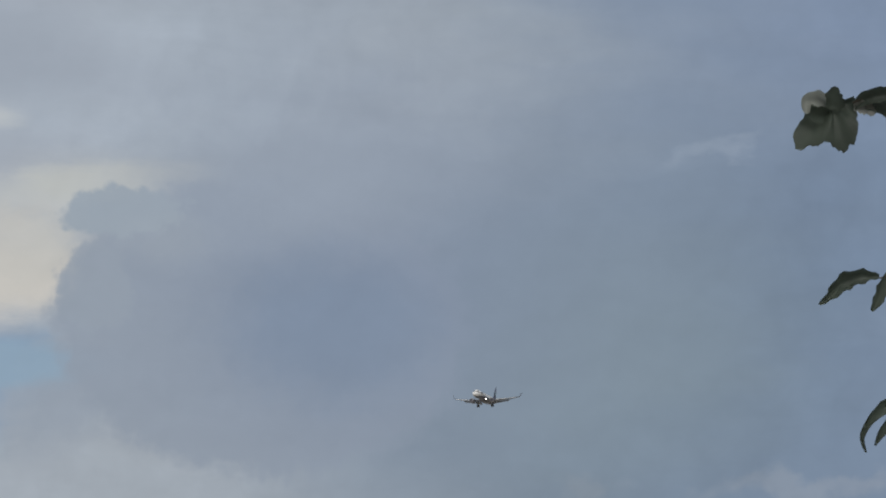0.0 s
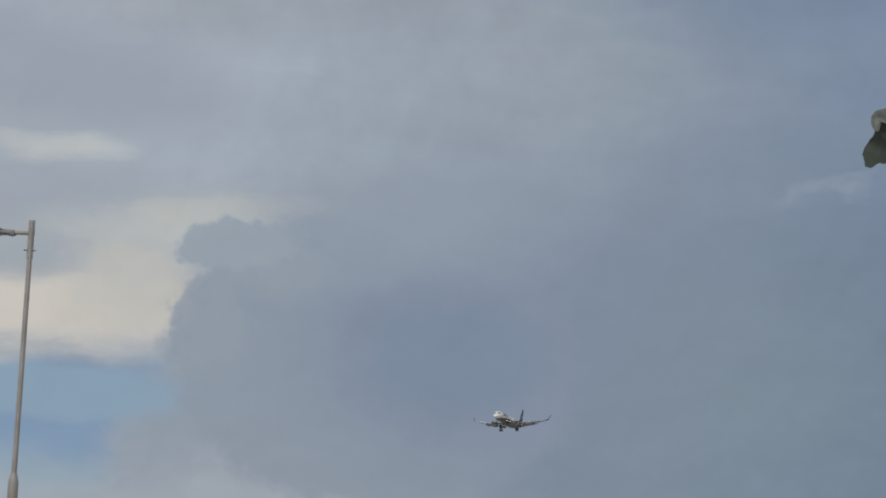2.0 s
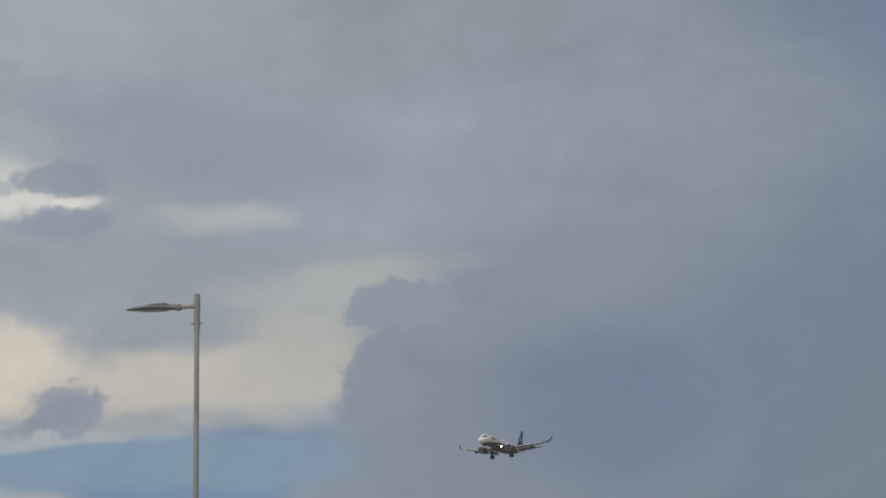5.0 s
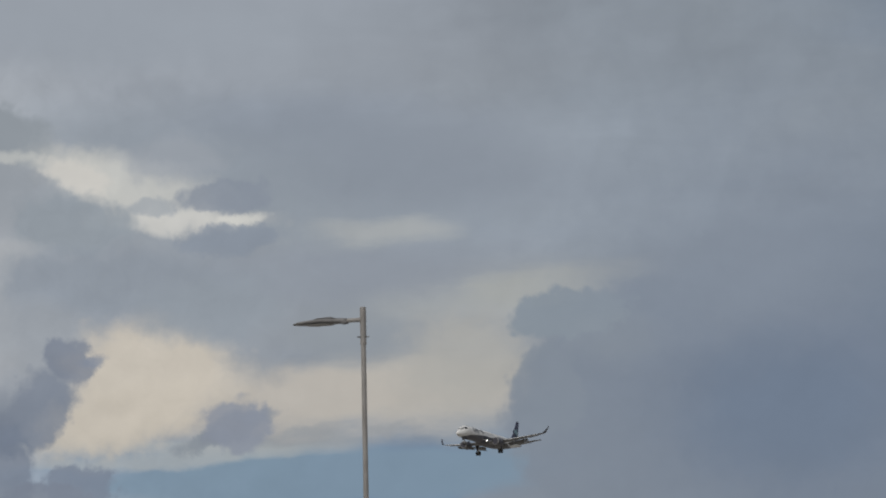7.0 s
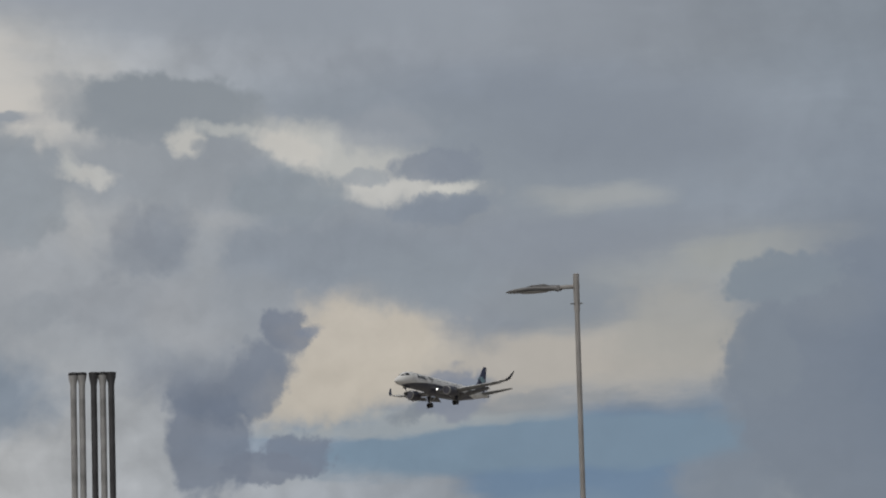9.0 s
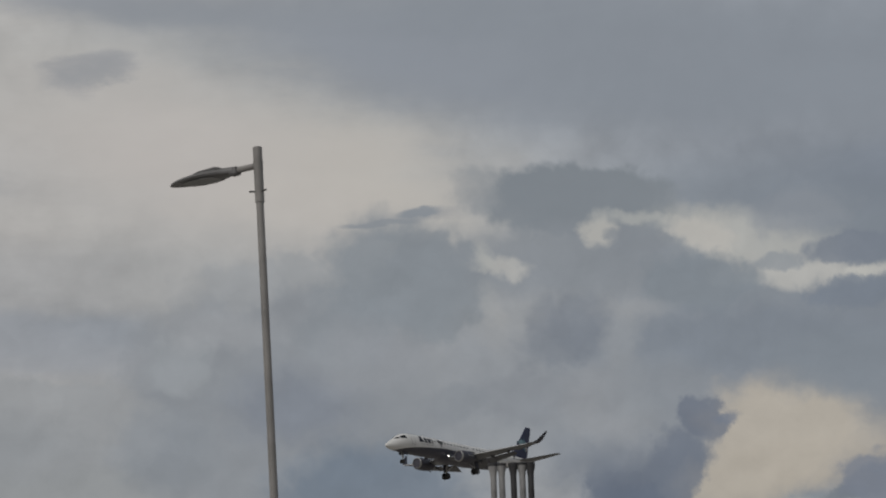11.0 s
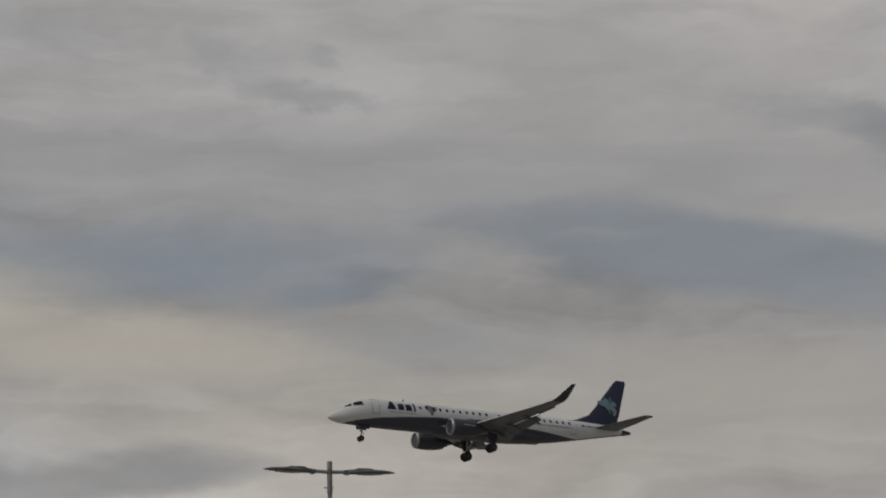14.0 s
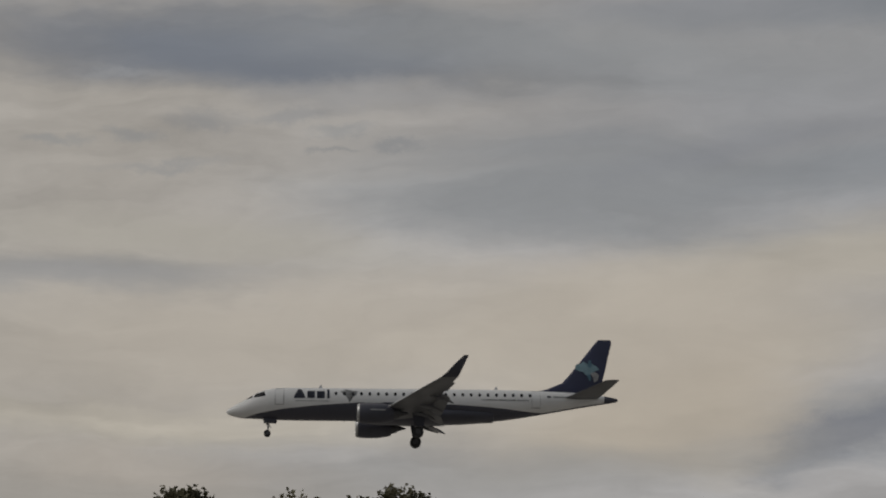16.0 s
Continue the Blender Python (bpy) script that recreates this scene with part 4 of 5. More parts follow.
for side in (-1, 1):
    rings = []
    for i, (y, le, c, z, th) in enumerate(WING):
        lean = math.atan2(WING[min(i + 1, 8)][3] - WING[max(i - 1, 0)][3], WING[min(i + 1, 8)][0] - WING[max(i - 1, 0)][0])
        rings.append(airfoil((le, side * y, z), c, th, (0, -side * math.sin(lean), math.cos(lean)), (0, 1, 0)))
    part("wing", loft(rings[:6]), M_WING, airliner, "grey swept wing")
    part("winglet", loft(rings[5:]), M_NAVY, airliner, "navy upturned winglet")
    # flaps lowered
    for y1, y2, c1, c2 in ((1.75, 4.35, 1.75, 1.45), (4.6, 9.4, 1.35, 0.85)):
        pr = []
        for y, c in ((y1, c1), (y2, c2)):
            w = wing_at(y)
            pr.append(airfoil((w[1] + w[2] * 0.93, side * y, w[3] - 0.20), c, 0.11, (0, 0, 1), (0, 1, 0), 29))
        part("flap", loft(pr), M_WING, airliner, "lowered grey flap")
    pr = []
    for y in (9.7, 12.0):
        w = wing_at(y)
        pr.append(airfoil((w[1] + w[2] * 0.90, side * y, w[3] - 0.02), 0.42, 0.1, (0, 0, 1), (0, 1, 0), 8))
    part("aileron", loft(pr), M_WING, airliner)
    # slats drooped along the leading edge
    pr = []
    for y in (5.2, 12.6):
        w = wing_at(y)
        pr.append(airfoil((w[1] - 0.30, side * y, w[3] - 0.16), w[2] * 0.15, 0.22, (0, 0, 1), (0, 1, 0), -24))
    part("slat", loft(pr), M_SLAT, airliner, "drooped pale slat")
    for y in (3.3, 5.9, 8.6):
        w = wing_at(y)
        x, z = w[1] + w[2] * 0.62, w[3] - 0.18
        part("flap_fairing", loft([[(x + d, side * y + 0.13 * k * math.cos(a * math.pi / 5), z - dz + 0.2 * k * math.sin(a * math.pi / 5)) for a in range(10)]
                                   for d, dz, k in ((0, 0.0, 0.15), (0.5, 0.08, 0.8), (1.1, 0.16, 1.0), (1.8, 0.42, 0.85), (2.3, 0.70, 0.15))]), M_WING, airliner)
    # engine
    ec = (12.75, side * 4.25, -0.72)
    nacelle = part("nacelle", turned(((0.12, 0.80), (0.05, 0.86), (0.25, 0.93), (0.8, 0.99), (1.6, 1.0), (2.4, 0.96), (3.1, 0.84), (3.55, 0.74), (3.5, 0.66), (3.1, 0.66)), ec, (1, 0, 0), 36), M_NAVY, airliner, "navy engine nacelle")
    part("inlet_lip", turned(((0.35, 0.72), (0.1, 0.74), (0.0, 0.79), (0.04, 0.86), (0.24, 0.936), (0.26, 0.92), (0.26, 0.74)), ec, (1, 0, 0), 36, False), M_ALU, nacelle, "bare metal inlet lip")
    part("fan", turned(((0.45, 0.73), (0.42, 0.70), (0.42, 0.22), (0.15, 0.03)), ec, (1, 0, 0), 28), M_DARK, nacelle, "dark fan and spinner")
    part("exhaust_core", turned(((3.0, 0.60), (3.6, 0.55), (4.1, 0.42), (4.15, 0.33), (4.3, 0.28), (5.0, 0.06)), ec, (1, 0, 0), 24), M_DARK, nacelle, "dark metal exhaust cone")
    part("nacelle_strake", plate([(13.6, side * 4.25 - side * 0.72, 0.0), (14.7, side * 4.25 - side * 0.72, 0.0), (14.6, side * 4.25 - side * 0.98, 0.26), (14.0, side * 4.25 - side * 0.9, 0.18)], 0.02), M_NAVY, nacelle)
    part("marking_bar", plate([(14.0, side * 5.262, -0.46), (15.5, side * 5.262, -0.50), (15.5, side * 5.262, -0.62), (14.0, side * 5.262, -0.58)], 0.012), M_GREY, nacelle)
    part("pylon", loft([airfoil((13.6, side * 4.25, 0.15), 4.2, 0.05, (0, 1, 0), (0, 0, 1)), airfoil((15.2, side * 4.25, 0.35), 3.6, 0.05, (0, 1, 0), (0, 0, 1)), airfoil((14.0, side * 4.25, -0.5), 4.4, 0.06, (0, 1, 0), (0, 0, 1))][::-1][1:] ), M_NAVY, airliner)
    # tailplane
    part("tailplane", loft([airfoil((33.0, side * 0.5, 1.55), 3.5, 0.09, (0, 0, 1), (0, 1, 0)), airfoil((34.2, side * 2.2, 1.78), 2.8, 0.09, (0, 0, 1), (0, 1, 0)),
                            airfoil((36.75, side * 5.9, 2.42), 1.35, 0.08, (0, 0, 1), (0, 1, 0)), airfoil((37.2, side * 6.05, 2.46), 0.8, 0.05, (0, 0, 1), (0, 1, 0))]), M_WING, airliner, "dark grey tailplane")
    if side < 0:
        lamp_at = (13.45, side * 1.70, -0.16)
        housing = part("light_housing", turned(((0.0, 0.20), (0.0, 0.185), (0.34, 0.18), (0.46, 0.18), (0.46, 0.20)), lamp_at, (1, 0, 0), 20, False), M_DARK, airliner, "dark round light housing")
        part("landing_light", turned(((0.33, 0.01), (0.34, 0.17), (0.37, 0.175)), lamp_at, (1, 0, 0), 16), M_LIGHT, housing, "glowing round landing light")

# fin
FIN = ((2.15, 30.4, 6.3, 0.02), (2.42, 30.8, 6.0, 0.045), (2.62, 31.6, 5.25, 0.06), (3.25, 33.1, 3.95, 0.095), (4.4, 34.1, 3.25, 0.10), (7.35, 36.45, 1.60, 0.09), (7.64, 36.75, 1.2, 0.06))
fin = part("fin", loft([airfoil((le, 0, z), c, th, (0, 1, 0), (0, 0, 1)) for z, le, c, th in FIN]), M_FIN, airliner, "navy tail fin")
for side in (-1, 1):
    y = side * 0.20
    def flat(pts, yy):
        return plate([(x, yy, z + 0.12) for x, z in pts], 0.012)
    part("emblem_piece", flat([(34.35, 4.55), (34.5, 5.0), (34.95, 5.05), (35.2, 5.3), (35.6, 5.05), (36.0, 5.1), (36.6, 4.75), (36.75, 4.45), (36.3, 4.3), (36.0, 4.0), (35.4, 3.95), (35.2, 4.25), (34.8, 4.3)], y), M_CYAN, fin, "pale blue tail emblem")
    part("emblem_piece", flat([(35.6, 4.9), (35.75, 5.45), (36.0, 5.4), (36.05, 4.85), (35.85, 4.6)], side * 0.214), M_AQUA, fin, "aqua tail emblem piece")
    part("emblem_piece", flat([(35.9, 4.1), (36.4, 4.25), (36.75, 3.9), (36.6, 3.35), (36.25, 3.2), (36.15, 3.7)], side * 0.207), M_GREY, fin, "grey tail emblem piece")
    part("emblem_piece", flat([(35.5, 3.95), (35.9, 4.0), (36.0, 3.5), (35.8, 3.3)], side * 0.207), M_AQUA, fin, "aqua tail emblem piece")
for x in (9.0, 26.3):
    z = section(x)[0] + section(x)[1]
    part("antenna", loft([airfoil((x, 0, z - 0.05), 0.4, 0.12, (0, 1, 0), (0, 0, 1)), airfoil((x + 0.15, 0, z + 0.32), 0.2, 0.12, (0, 1, 0), (0, 0, 1))]), M_WHITE, airliner)
part("antenna", rod((11.4, 0, -0.5), (11.6, 0, -0.85), 0.05, 0.02), M_DARK, airliner)


def wheel(at, r, w, parent):
    tyre = part("wheel", turned(((-w / 2, r * 0.55), (-w / 2, r * 0.8), (-w * 0.42, r * 0.94), (-w * 0.2, r), (w * 0.2, r), (w * 0.42, r * 0.94), (w / 2, r * 0.8), (w / 2, r * 0.55)), at, (0, 1, 0), 24), M_TYRE, parent, "black tyre")
    part("hub", turned(((-w * 0.52, r * 0.2), (-w * 0.52, r * 0.5), (w * 0.52, r * 0.5), (w * 0.52, r * 0.2)), at, (0, 1, 0), 16), M_DARK, tyre, "dark wheel hub")


nose_gear = part("nose_gear", rod((4.25, 0, -0.2), (4.05, 0, -2.05), 0.085), M_STRUT, airliner, "grey nose landing gear leg")
part("drag_brace", rod((3.4, 0, -0.35), (4.12, 0, -1.25), 0.05), M_STRUT, nose_gear)
part("axle", rod((4.03, -0.3, -2.07), (4.03, 0.3, -2.07), 0.05), M_STRUT, nose_gear)
part("torque_link", rod((4.2, 0, -1.2), (4.42, 0, -1.55), 0.035), M_STRUT, nose_gear)
part("taxi_light", turned(((0, 0.02), (0.02, 0.1), (0.1, 0.09)), (3.92, 0, -1.2), (1, 0, 0), 12), M_ALU, nose_gear)
for side in (-1, 1):
    wheel((4.03, side * 0.22, -2.07), 0.33, 0.2, nose_gear)
    part("gear_door", plate([(3.55, side * 0.34, -0.48), (5.0, side * 0.34, -0.52), (4.9, side * 0.42, -1.0), (3.7, side * 0.42, -1.0)], 0.03), M_NAVY, nose_gear)
    main_gear = part("main_gear", rod((18.75, side * 2.75, -0.3), (18.7, side * 2.97, -2.32), 0.13), M_STRUT, airliner, "grey main landing gear leg")
    part("side_brace", rod((18.8, side * 1.4, -0.7), (18.7, side * 2.9, -1.75), 0.07), M_STRUT, main_gear)
    part("axle", rod((18.7, side * 2.97 - 0.5, -2.33), (18.7, side * 2.97 + 0.5, -2.33), 0.08), M_STRUT, main_gear)
    part("torque_link", rod((18.85, side * 2.95, -1.6), (19.1, side * 2.95, -1.95), 0.05), M_STRUT, main_gear)
    part("gear_door", plate([(18.15, side * 3.12, -0.45), (19.4, side * 3.12, -0.45), (19.3, side * 3.2, -1.75), (18.4, side * 3.2, -1.75)], 0.04), M_NAVY, main_gear)
    for k in (-1, 1):
        wheel((18.7, side * 2.97 + k * 0.34, -2.33), 0.54, 0.38, main_gear)


# ---- street lamps ----
def luminaire(parent, arm_label=""):
    """Arm and flat LED head reaching along +x from the pole's top at the origin; the pole's parts hang below."""
    z = -0.17
    arm = part("arm", rod((0.03, 0, z), (0.34, 0, z + 0.012), 0.030), M_STEEL, parent)
    head = part("lamp_head", loft([[(0.3 + 1.09 * (x - 0.3), w * c, z + dz + h * s) for c, s in ((-1, -0.1), (-0.92, 0.4), (-0.7, 0.75), (-0.35, 0.95), (0, 1), (0.35, 0.95), (0.7, 0.75), (0.92, 0.4), (1, -0.1), (0.93, -0.5), (0.6, -0.7), (0, -0.78), (-0.6, -0.7), (-0.93, -0.5))]
                                   for x, w, h, dz in ((0.27, 0.036, 0.036, 0.008), (0.32, 0.05, 0.042, 0.010), (0.38, 0.078, 0.044, 0.012), (0.46, 0.112, 0.044, 0.015), (0.56, 0.136, 0.043, 0.018), (0.66, 0.146, 0.040, 0.020), (0.76, 0.142, 0.036, 0.021), (0.86, 0.122, 0.030, 0.022), (0.94, 0.092, 0.024, 0.022), (0.99, 0.062, 0.017, 0.021), (1.025, 0.034, 0.011, 0.020), (1.04, 0.012, 0.005, 0.019))]), M_LAMPGREY, parent, "flat grey cast lamp head")
    part("lens", plate([(0.50, -0.09, z - 0.0165), (0.62, -0.115, z - 0.014), (0.78, -0.11, z - 0.010), (0.90, -0.075, z - 0.004), (0.90, 0.075, z - 0.004), (0.78, 0.11, z - 0.010), (0.62, 0.115, z - 0.014), (0.50, 0.09, z - 0.0165)], 0.008), M_LENS, head, "frosted lens")
    for k in range(7):
        y = -0.09 + k * 0.03
        part("cooling_fin", plate([(0.40, y, z + 0.05), (0.74, y, z + 0.055), (0.66, y, z + 0.068), (0.46, y, z + 0.068)], 0.006), M_LAMPGREY, head)
    part("clamp", box((0.24, -0.04, z - 0.035), (0.34, 0.04, z + 0.04), 0.01), M_LAMPGREY, parent)
    part("clamp_bolt", rod((0.29, 0, z - 0.03), (0.29, 0, z - 0.046), 0.01, n=6), M_BOLT, parent)
    return arm


def street_lamp(top, heads=(0,), joint=3.56):
    """A stepped steel pole, top metres high, with lamp heads along these bearings; origin at the foot."""
    lamp = new("street_lamp")
    part("upper_pole", rod((0, 0, joint - 0.02), (0, 0, top - 0.48), 0.038, 0.035, 20), M_STEEL, lamp, "slim galvanised upper tube")
    part("lower_pole", turned(((0.03, 0.074), (joint - 0.20, 0.0705), (joint - 0.13, 0.070), (joint - 0.09, 0.066), (joint - 0.04, 0.050), (joint, 0.040), (joint + 0.008, 0.037)), (0, 0, 0), (0, 0, 1), 24), M_STEEL, lamp, "thicker galvanised lower tube")
    part("base_plate", box((-0.17, -0.17, 0), (0.17, 0.17, 0.03), 0.005), M_STEEL, lamp)
    for a in range(4):
        x, y = 0.12 * math.cos(a * math.pi / 2 + 0.785) * 1.3, 0.12 * math.sin(a * math.pi / 2 + 0.785) * 1.3
        part("anchor_bolt", rod((x, y, 0.02), (x, y, 0.075), 0.012, n=6), M_BOLT, lamp)
    part("sleeve", turned(((-0.52, 0.036), (-0.52, 0.043), (0.0, 0.043), (0.006, 0.036), (0.006, 0.01)), (0, 0, top), (0, 0, 1), 20), M_STEEL, lamp, "galvanised top sleeve")
    for a in (0.4, 2.5, 4.6):
        c, s = math.cos(a), math.sin(a)
        part("set_screw", rod((0.04 * c, 0.04 * s, top - 0.42), (0.095 * c, 0.095 * s, top - 0.42), 0.009, n=6), M_BOLT, lamp)
    for b in heads:
        part("head_bracket", turned(((-0.04, 0.045), (0.04, 0.045)), (0, 0, top - 0.17), (0, 0, 1), 16), M_STEEL, lamp)
        before = set(scene.objects)
        luminaire(lamp)
        rot = Matrix.Translation((0, 0, top)) @ Matrix.Rotation(radians(b), 4, "Z")
        for o in set(scene.objects) - before:
            o.data.transform(rot)
    return lamp


LAMP_TOP = 8.07


def leaning(x, y, top, angle):
    """The pose of a pole slightly out of plumb, whose top stands over (x, y)."""
    axis = Vector((x, y, 0)).normalized()
    t = Vector((x, y, top))
    m = Matrix.Translation(t) @ Matrix.Rotation(radians(angle), 4, axis) @ Matrix.Translation((0, 0, -top))
    return m


lamp = street_lamp(LAMP_TOP, (90,), 4.58)
lamp.matrix_basis = leaning(33.20, 16.33, LAMP_TOP, 1.0)
tagged(lamp, "grey galvanised street lamp with one flat LED head", "street lamp", "street lamps along the road")
copy_thing(lamp, leaning(17.885, 16.08, LAMP_TOP, -1.5))
near_lamp = street_lamp(LAMP_TOP, (90,), 4.31)
near_lamp.matrix_basis = pose(4.84, 15.77, 0)
tagged(near_lamp, "grey galvanised street lamp with one flat LED head", "street lamp", "street lamps along the road")
double = street_lamp(8.29, (172, -8), 4.6)
double.matrix_basis = pose(18.37, 38.88, 0)
tagged(double, "grey street lamp with two opposite flat LED heads", "street lamp", "street lamps along the road")


# ---- row of pipe posts ----
def pipe_post(mat, h):
    post = new("pipe_post")
    part("shaft", rod((0, 0, 0), (0, 0, h - 0.3), 0.085, 0.08, 20), mat, post)
    part("flared_cap", turned(((-0.34, 0.08), (-0.22, 0.095), (-0.12, 0.12), (-0.06, 0.125), (-0.05, 0.105), (0.0, 0.105)), (0, 0, h), (0, 0, 1), 20), mat, post, "flared cap")
    part("cap_rim", turned(((-0.05, 0.115), (-0.045, 0.13), (0.012, 0.13), (0.02, 0.11)), (0, 0, h), (0, 0, 1), 20), M_COLDARK, post, "dark rim")
    return post


def spot(az, el, d):
    """The place d metres from the eye on the ground plan, at this bearing and elevation."""
    return Vector((d * math.cos(radians(az)), d * math.sin(radians(az)), EYE[2] + d * math.tan(radians(el))))


for az, mat, tone in ((37.05, M_COLGREY, "grey"), (36.87, M_COLGREY, "grey"), (36.62, M_COLDARK, "black"), (36.43, M_COLGREY, "grey"), (36.25, M_COLDARK, "black")):
    p = spot(az, 8.17, 70)
    post = pipe_post(mat, p.z)
    post.matrix_basis = pose(p.x, p.y, 0)
    tagged(post, "tall " + tone + " round pipe post with flared cap", "post", "pipe posts in a row")


# ---- trees ----
def leaf_quad(bm, at, size, rng):
    """A pointed leaf folded along its rib."""
    d = Vector((rng.uniform(-1, 1), rng.uniform(-1, 1), rng.uniform(-0.7, 0.8))).normalized()
    w = d.cross(Vector((rng.uniform(-1, 1), rng.uniform(-1, 1), rng.uniform(-1, 1)))).normalized()
    up = d.cross(w) * size * 0.18
    a, tip = bm.verts.new(at), bm.verts.new(at + d * size)
    mid = at + d * size * 0.5
    l, r = bm.verts.new(mid + w * size * 0.32 + up), bm.verts.new(mid - w * size * 0.32 + up)
    bm.faces.new((a, l, tip))
    bm.faces.new((a, tip, r))


def limb(bm, points, r0, r1, n=8):
    pts = [Vector(p) for p in points]
    add_loft(bm, [circle(p, pts[min(i + 1, len(pts) - 1)] - pts[max(i - 1, 0)], r0 + (r1 - r0) * i / (len(pts) - 1), n) for i, p in enumerate(pts)])


def tree(height, spread, depth, clumps, leaf, seed, lean=0.0, open_crown=0.0):
    """A tree: tapered trunk, limbs to the clumps of an uneven crown depth metres deep, and leaves round each clump's twigs."""
    rng = random.Random(seed)
    t = new("tree")
    fork = height - depth
    tips = []
    for i in range(clumps):
        a, u = rng.uniform(0, 2 * math.pi), rng.uniform(-0.75, 1)
        r = math.sqrt(max(0.0, 1 - u * u)) * rng.uniform(0.55, 1.0) + 0.05
        bulge = 1 + 0.22 * noise.noise(Vector((math.cos(a) * 1.7, math.sin(a) * 1.7, u * 2 + seed)))
        z = fork + depth * 0.45 + depth * 0.5 * u * bulge
        tips.append(Vector((spread * r * math.cos(a) * bulge + lean * (z - fork) / depth, spread * r * math.sin(a) * bulge, z)))
    bm = bmesh.new()
    limb(bm, ((0, 0, 0), (0.05, 0.02, fork * 0.5), (0.0, -0.04, fork), (0.1, 0, fork + depth * 0.35)), height * 0.026, height * 0.013, 12)
    part("trunk", bm, M_BARK, t, "grey-brown bark trunk")
    bm = bmesh.new()
    for i, p in enumerate(tips):
        if i % 3 == 0:
            s = Vector((0, 0, fork + depth * 0.05 * (i % 7)))
            limb(bm, (s, s.lerp(p, 0.5) + Vector((0, 0, -0.12)), p), height * 0.007, 0.012, 6)
        else:
            q = min(tips[::3], key=lambda v: (v - p).length)
            limb(bm, (q.lerp(Vector((0, 0, fork)), 0.3), q.lerp(p, 0.6), p), 0.02, 0.008, 5)
    part("limbs", bm, M_BARK, t)
    bm = bmesh.new()
    for p in tips:
        cr = rng.uniform(0.26, 0.52) * spread / 2.2
        for k in range(rng.randint(60, 110) if rng.random() > open_crown else rng.randint(4, 9)):
            v = Vector((rng.gauss(0, 1), rng.gauss(0, 1), rng.gauss(0, 0.75)))
            leaf_quad(bm, p + v.normalized() * cr * rng.uniform(0.15, 1.0), leaf * rng.uniform(0.6, 1.3), rng)
    crown = part("crown", bm, M_CROWN, t, "olive green uneven foliage", smooth=False)
    top = sorted(v.co.z for v in crown.data.vertices)[-12]
    for o in t.children:
        o.data.transform(Matrix.Translation((0, 0, height - top)) if o.name.startswith("crown") or o.name.startswith("limb") else Matrix.Identity(4))
    return t


for az, el, d, spread, depth, clumps, leaf, seed, lean, bare, label in (
        (71.25, 7.98, 55, 1.25, 3.6, 190, 0.15, 3, 0.0, 0.1, "olive green broadleaf tree with a rounded crown"),
        (69.15, 8.0, 56, 1.15, 3.4, 160, 0.15, 19, 0.0, 0.1, "olive green broadleaf tree with a rounded crown"),
        (92.2, 7.44, 60, 1.35, 2.6, 120, 0.15, 5, -0.5, 0.2, "olive green tree with a slanting flat top"),
        (90.35, 7.30, 58, 0.9, 2.4, 46, 0.16, 8, 0.2, 0.75, "thin tree with sparse leafy twigs"),
        (88.05, 7.33, 57, 1.45, 2.4, 120, 0.14, 11, 0.1, 0.55, "olive green tree with a loose open crown"),
        (74.1, 7.12, 60, 0.9, 2.8, 60, 0.15, 14, 0.0, 0.3, "small olive green tree with a loose crown"),
        (81.5, 6.78, 62, 0.6, 2.4, 40, 0.15, 17, 0.0, 0.4, "small olive green tree with a loose crown")):
    p = spot(az, el, d)
    tr = tree(p.z, spread, depth, clumps, leaf, seed, lean, bare)
    tr.matrix_basis = pose(p.x, p.y, 0)
    tagged(tr, label, "tree", "trees beyond the road")


# ---- shrub close to the camera ----
LEAF_AT = Vector(EYE) + Vector((-0.025, 0.085, 0.03))
LEAF_AZ, LEAF_EL, LEAF_D, UNIT = 6.08, 11.88, 3.2, 0.00067
l_way = Vector((math.cos(radians(LEAF_EL)) * math.cos(radians(LEAF_AZ)), math.cos(radians(LEAF_EL)) * math.sin(radians(LEAF_AZ)), math.sin(radians(LEAF_EL))))
l_right = Vector((math.sin(radians(LEAF_AZ)), -math.cos(radians(LEAF_AZ)), 0))
l_up = l_right.cross(l_way)
l_mid = LEAF_AT + l_way * LEAF_D


def near(x, y, deep=0.0):
    """A place on the shrub: x across, y up and deep away, in units of two thirds of a millimetre."""
    return l_mid + (l_right * x + l_up * y + l_way * deep) * UNIT


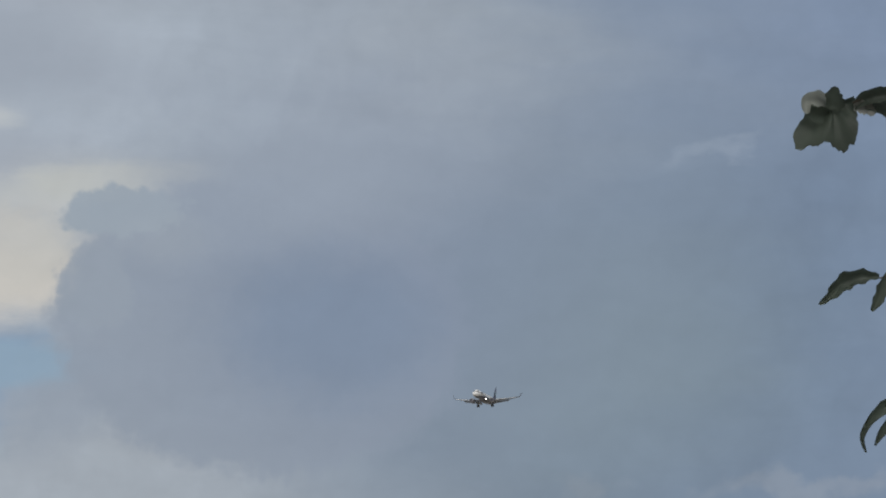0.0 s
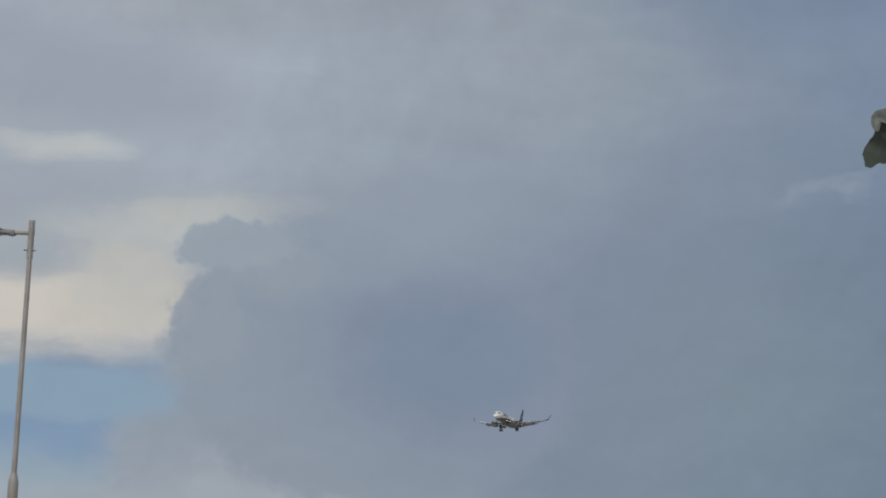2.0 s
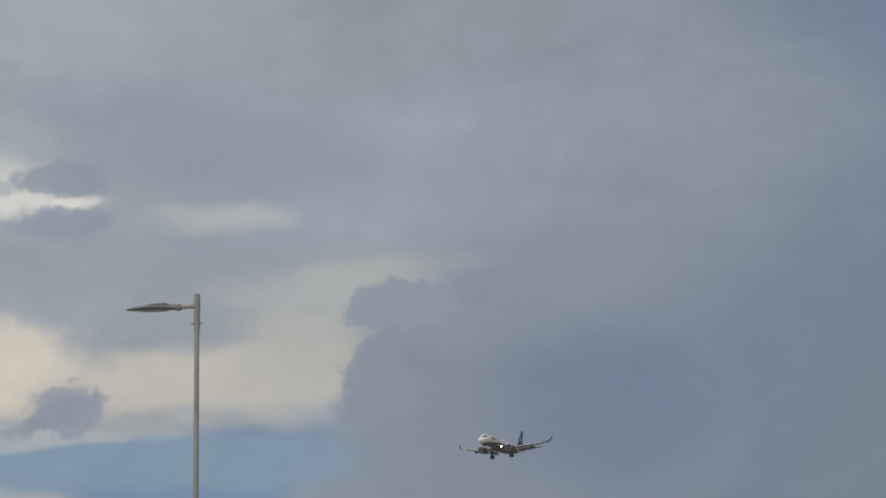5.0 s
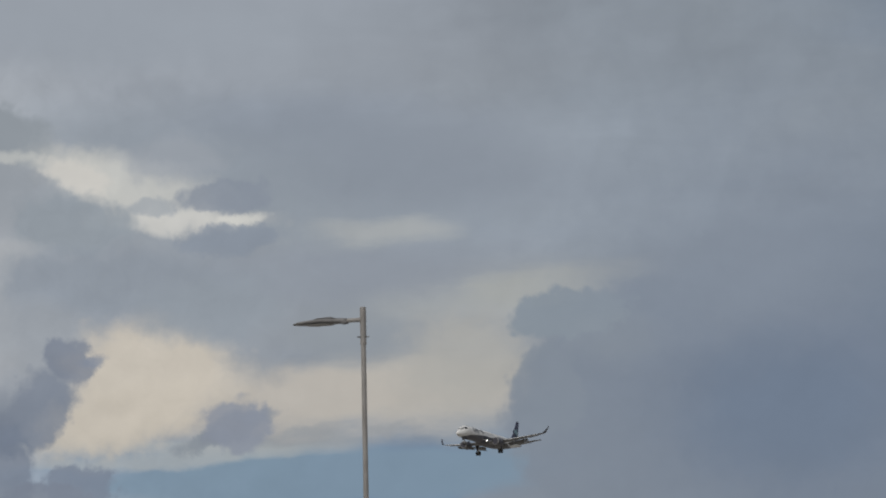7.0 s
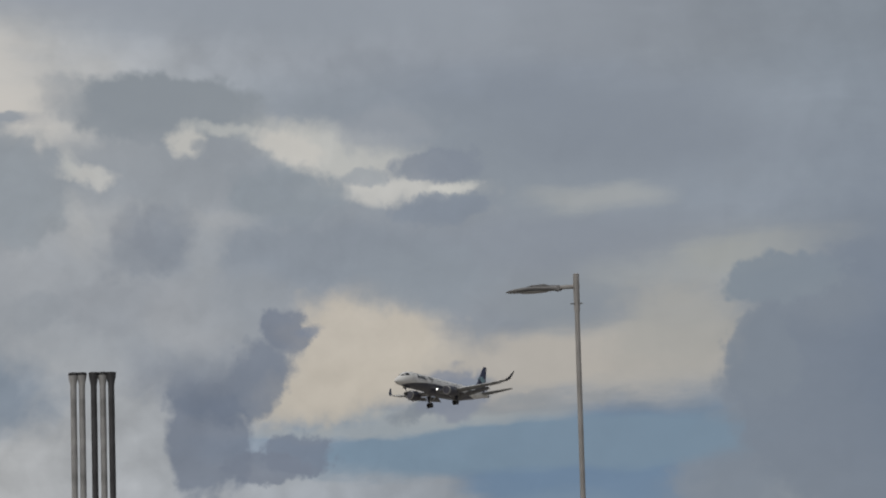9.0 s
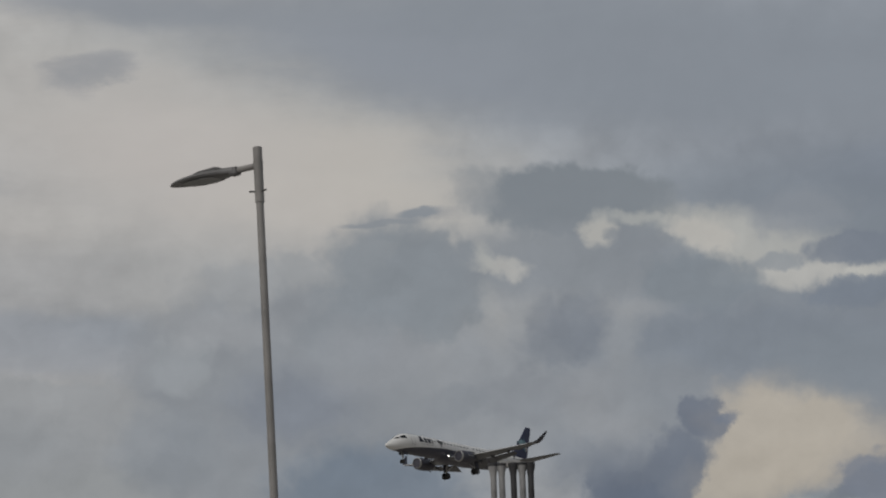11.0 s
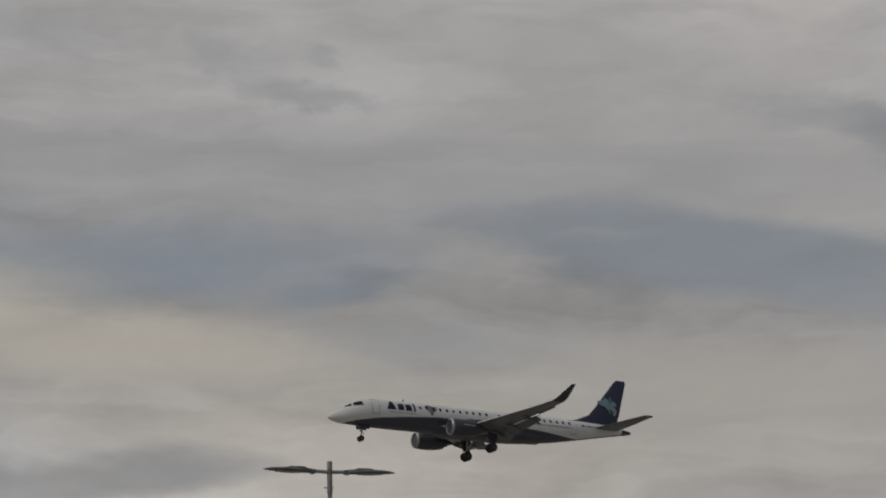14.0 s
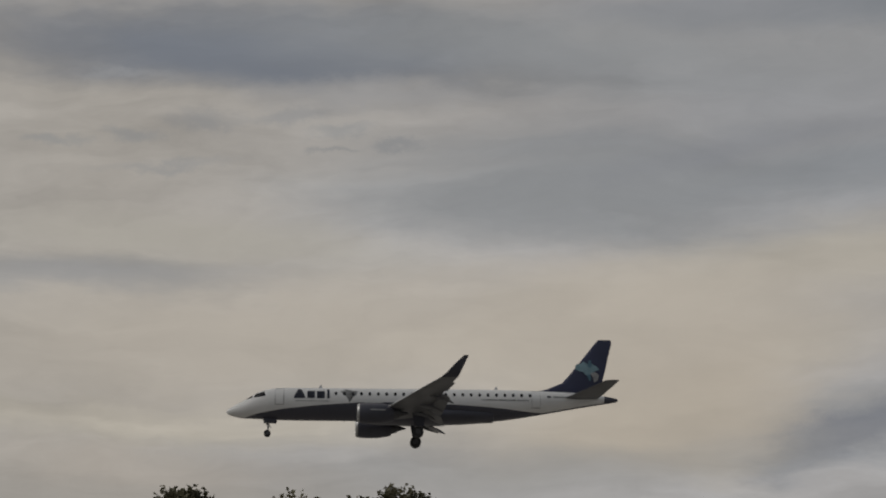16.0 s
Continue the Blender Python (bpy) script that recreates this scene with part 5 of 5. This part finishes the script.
def blade(name, spine, mat, parent, curl=0.3, tooth=0.10, seed=1, label=""):
    """A leaf along its spine of (x, y, deep, half width), curled across, with a toothed rim."""
    rng = random.Random(seed)
    pts = [Vector(p[:3]) for p in spine]
    fine = []
    n = 5 * (len(pts) - 1)
    for i in range(n + 1):
        f = i / n * (len(pts) - 1)
        k = min(int(f), len(pts) - 2)
        u = f - k
        p0, p1, p2, p3 = pts[max(k - 1, 0)], pts[k], pts[k + 1], pts[min(k + 2, len(pts) - 1)]
        fine.append((0.5 * (2 * p1 + (p2 - p0) * u + (2 * p0 - 5 * p1 + 4 * p2 - p3) * u * u + (3 * p1 - p0 - 3 * p2 + p3) * u**3), spine[k][3] + (spine[k + 1][3] - spine[k][3]) * u))
    bm = bmesh.new()
    rows = []
    for i, (p, w) in enumerate(fine):
        along = (fine[min(i + 1, n)][0] - fine[max(i - 1, 0)][0]).normalized()
        across = along.cross(Vector((0, 0, 1)))
        across = across.normalized() if across.length > 0.1 else Vector((1, 0, 0))
        lift = along.cross(across)
        row = []
        for k in range(-3, 4):
            v = k / 3
            rim = 1 + (tooth * (rng.uniform(-0.6, 0.6) + math.sin(i * 1.5)) if abs(k) == 3 else 0)
            q = p + across * (w * v * rim) + lift * (curl * w * (v * v - 0.3) + rng.uniform(-0.03, 0.03) * w)
            row.append(bm.verts.new(near(*q)))
        rows.append(row)
    for r, q in zip(rows, rows[1:]):
        for k in range(6):
            bm.faces.new((r[k], r[k + 1], q[k + 1], q[k]))
    bmesh.ops.solidify(bm, geom=bm.faces, thickness=0.0006)
    return part(name, bm, mat, parent, label)


def fan_leaf(parent):
    """A broad lobed leaf hanging towards the camera, deeply notched between its two great lobes."""
    rng = random.Random(4)
    bm = bmesh.new()
    hub = Vector((-32, 12, 0))
    rings = []
    steps = 96
    for j in range(1, 8):
        ring = []
        for i in range(steps + 1):
            deg = 165 + 215 * i / steps
            a = radians(deg)
            reach = 38 + 52 * math.exp(-((deg - 226) / 21) ** 2) + 42 * math.exp(-((deg - 283) / 38) ** 2)
            reach *= 1 - 0.15 * math.exp(-((deg - 264) / 6) ** 2)
            reach *= 1 + (0.07 * abs(math.sin(a * 10.5)) + 0.035 * rng.uniform(-1, 1)) * (j == 7)
            u = j / 7
            deep = 22 * math.sin(u * 2.2) * math.cos(2 * a) - 14 * u * u + 2.0 * math.sin(a * 11) * u
            ring.append(bm.verts.new(near(hub.x + reach * u * math.cos(a), hub.y + reach * u * math.sin(a), deep)))
        rings.append(ring)
    mid = bm.verts.new(near(*hub))
    for i in range(steps):
        bm.faces.new((mid, rings[0][i], rings[0][i + 1]))
    for r, q in zip(rings, rings[1:]):
        for i in range(steps):
            bm.faces.new((r[i], r[i + 1], q[i + 1], q[i]))
    bmesh.ops.solidify(bm, geom=bm.faces, thickness=0.0006)
    return part("leaf", bm, M_LEAF, parent, "broad lobed dark green leaf")


def shrub():
    s = new("shrub")
    foot = near(190, 0, 20)
    def stem(points, r0, r1, name="twig"):
        bm = bmesh.new()
        limb(bm, points, r0, r1, 8)
        return part(name, bm, M_TWIG, s)
    stem(((foot.x, foot.y, 0), (foot.x - 0.02, foot.y + 0.03, 0.9), near(170, -620, 0), near(175, -250, 10), near(150, 60, 0), near(165, 220, 0)), 0.012, 0.004, "stem")
    stem((near(152, 50), near(90, 50), near(40, 30), near(3, 14)), 0.0022, 0.0010)
    stem((near(172, -270), near(110, -285), near(45, -295)), 0.0022, 0.0010)
    stem((near(172, -500), near(120, -495), near(82, -505)), 0.0022, 0.0010)
    fan_leaf(s)
    blade("leaf", ((-38, 6, 4, 5), (-48, 16, -6, 13), (-62, 22, -14, 15), (-77, 16, -24, 11), (-76, -4, -28, 4)), M_PALELEAF, s, 0.9, 0.06, 2, "pale curled leaf underside")
    blade("leaf", ((-30, -6, 2, 6), (-44, -8, -8, 16), (-62, -4, -18, 15), (-74, 6, -24, 5)), M_LEAF, s, 0.6, 0.06, 15)
    blade("leaf", ((-18, 2, -8, 8), (-27, 14, -12, 17), (-29, 30, -14, 14), (-25, 42, -14, 3)), M_LEAF, s, 0.5, 0.10, 3)
    blade("leaf", ((4, 6, 4, 5), (18, 6, 0, 12), (30, 2, -4, 12), (40, -8, -6, 4)), M_PALELEAF, s, 0.4, 0.12, 6)
    blade("leaf", ((6, 8, 4, 5), (24, 21, -6, 12), (52, 27, -10, 14), (90, 27, -10, 12), (110, 16, -8, 2)), M_LEAF, s, 0.9, 0.06, 7)
    blade("leaf", ((24, 8, 0, 6), (46, 8, -2, 13), (70, -8, -2, 10), (92, -34, -2, 2)), M_LEAF, s, 0.7, 0.08, 9)
    blade("leaf", ((45, -292, 0, 3), (18, -290, -6, 12), (-16, -300, -10, 16), (-40, -324, -12, 8), (-60, -340, -10, 2)), M_LEAF, s, 0.9, 0.16, 10)
    blade("leaf", ((60, -286, 0, 3), (52, -312, -6, 12), (41, -336, -10, 9), (31, -352, -8, 2)), M_LEAF, s, 0.7, 0.08, 12)
    blade("leaf", ((82, -500, 0, 4), (52, -521, -8, 12), (27, -545, -10, 7), (12, -575, -10, 4.5), (19, -602, -8, 1.5)), M_LEAF, s, 0.7, 0.04, 13)
    blade("leaf", ((90, -510, 0, 4), (70, -538, -6, 11), (46, -568, -8, 7), (34, -590, -8, 1)), M_LEAF, s, 0.7, 0.04, 14)
    for i, (x, y) in enumerate(((210, 120), (240, -60), (225, -200), (130, 200), (200, -420))):
        blade("leaf", ((165, y - 20, 0, 4), ((x + 165) / 2, y, 8, 22), (x, y - 10, 0, 18), (x * 1.12, y - 50, -10, 2)), M_LEAF, s, 0.4, 0.1, 20 + i)
    return s


tagged(shrub(), "leafy green shrub with lobed leaves on thin twigs", "shrub")

# ---- motion ----
X0, D, H0, SPEED, SINK, PITCH, BANK = 1038.13, 261.84, 111.94, 65.33, 4.31, 1.65, 1.23


def motions():
    walk(airliner, [(i * 0.5, pose(X0 - SPEED * i * 0.5, D, H0 - SINK * i * 0.5, -BANK, PITCH, 0)) for i in range(33)])


motions()
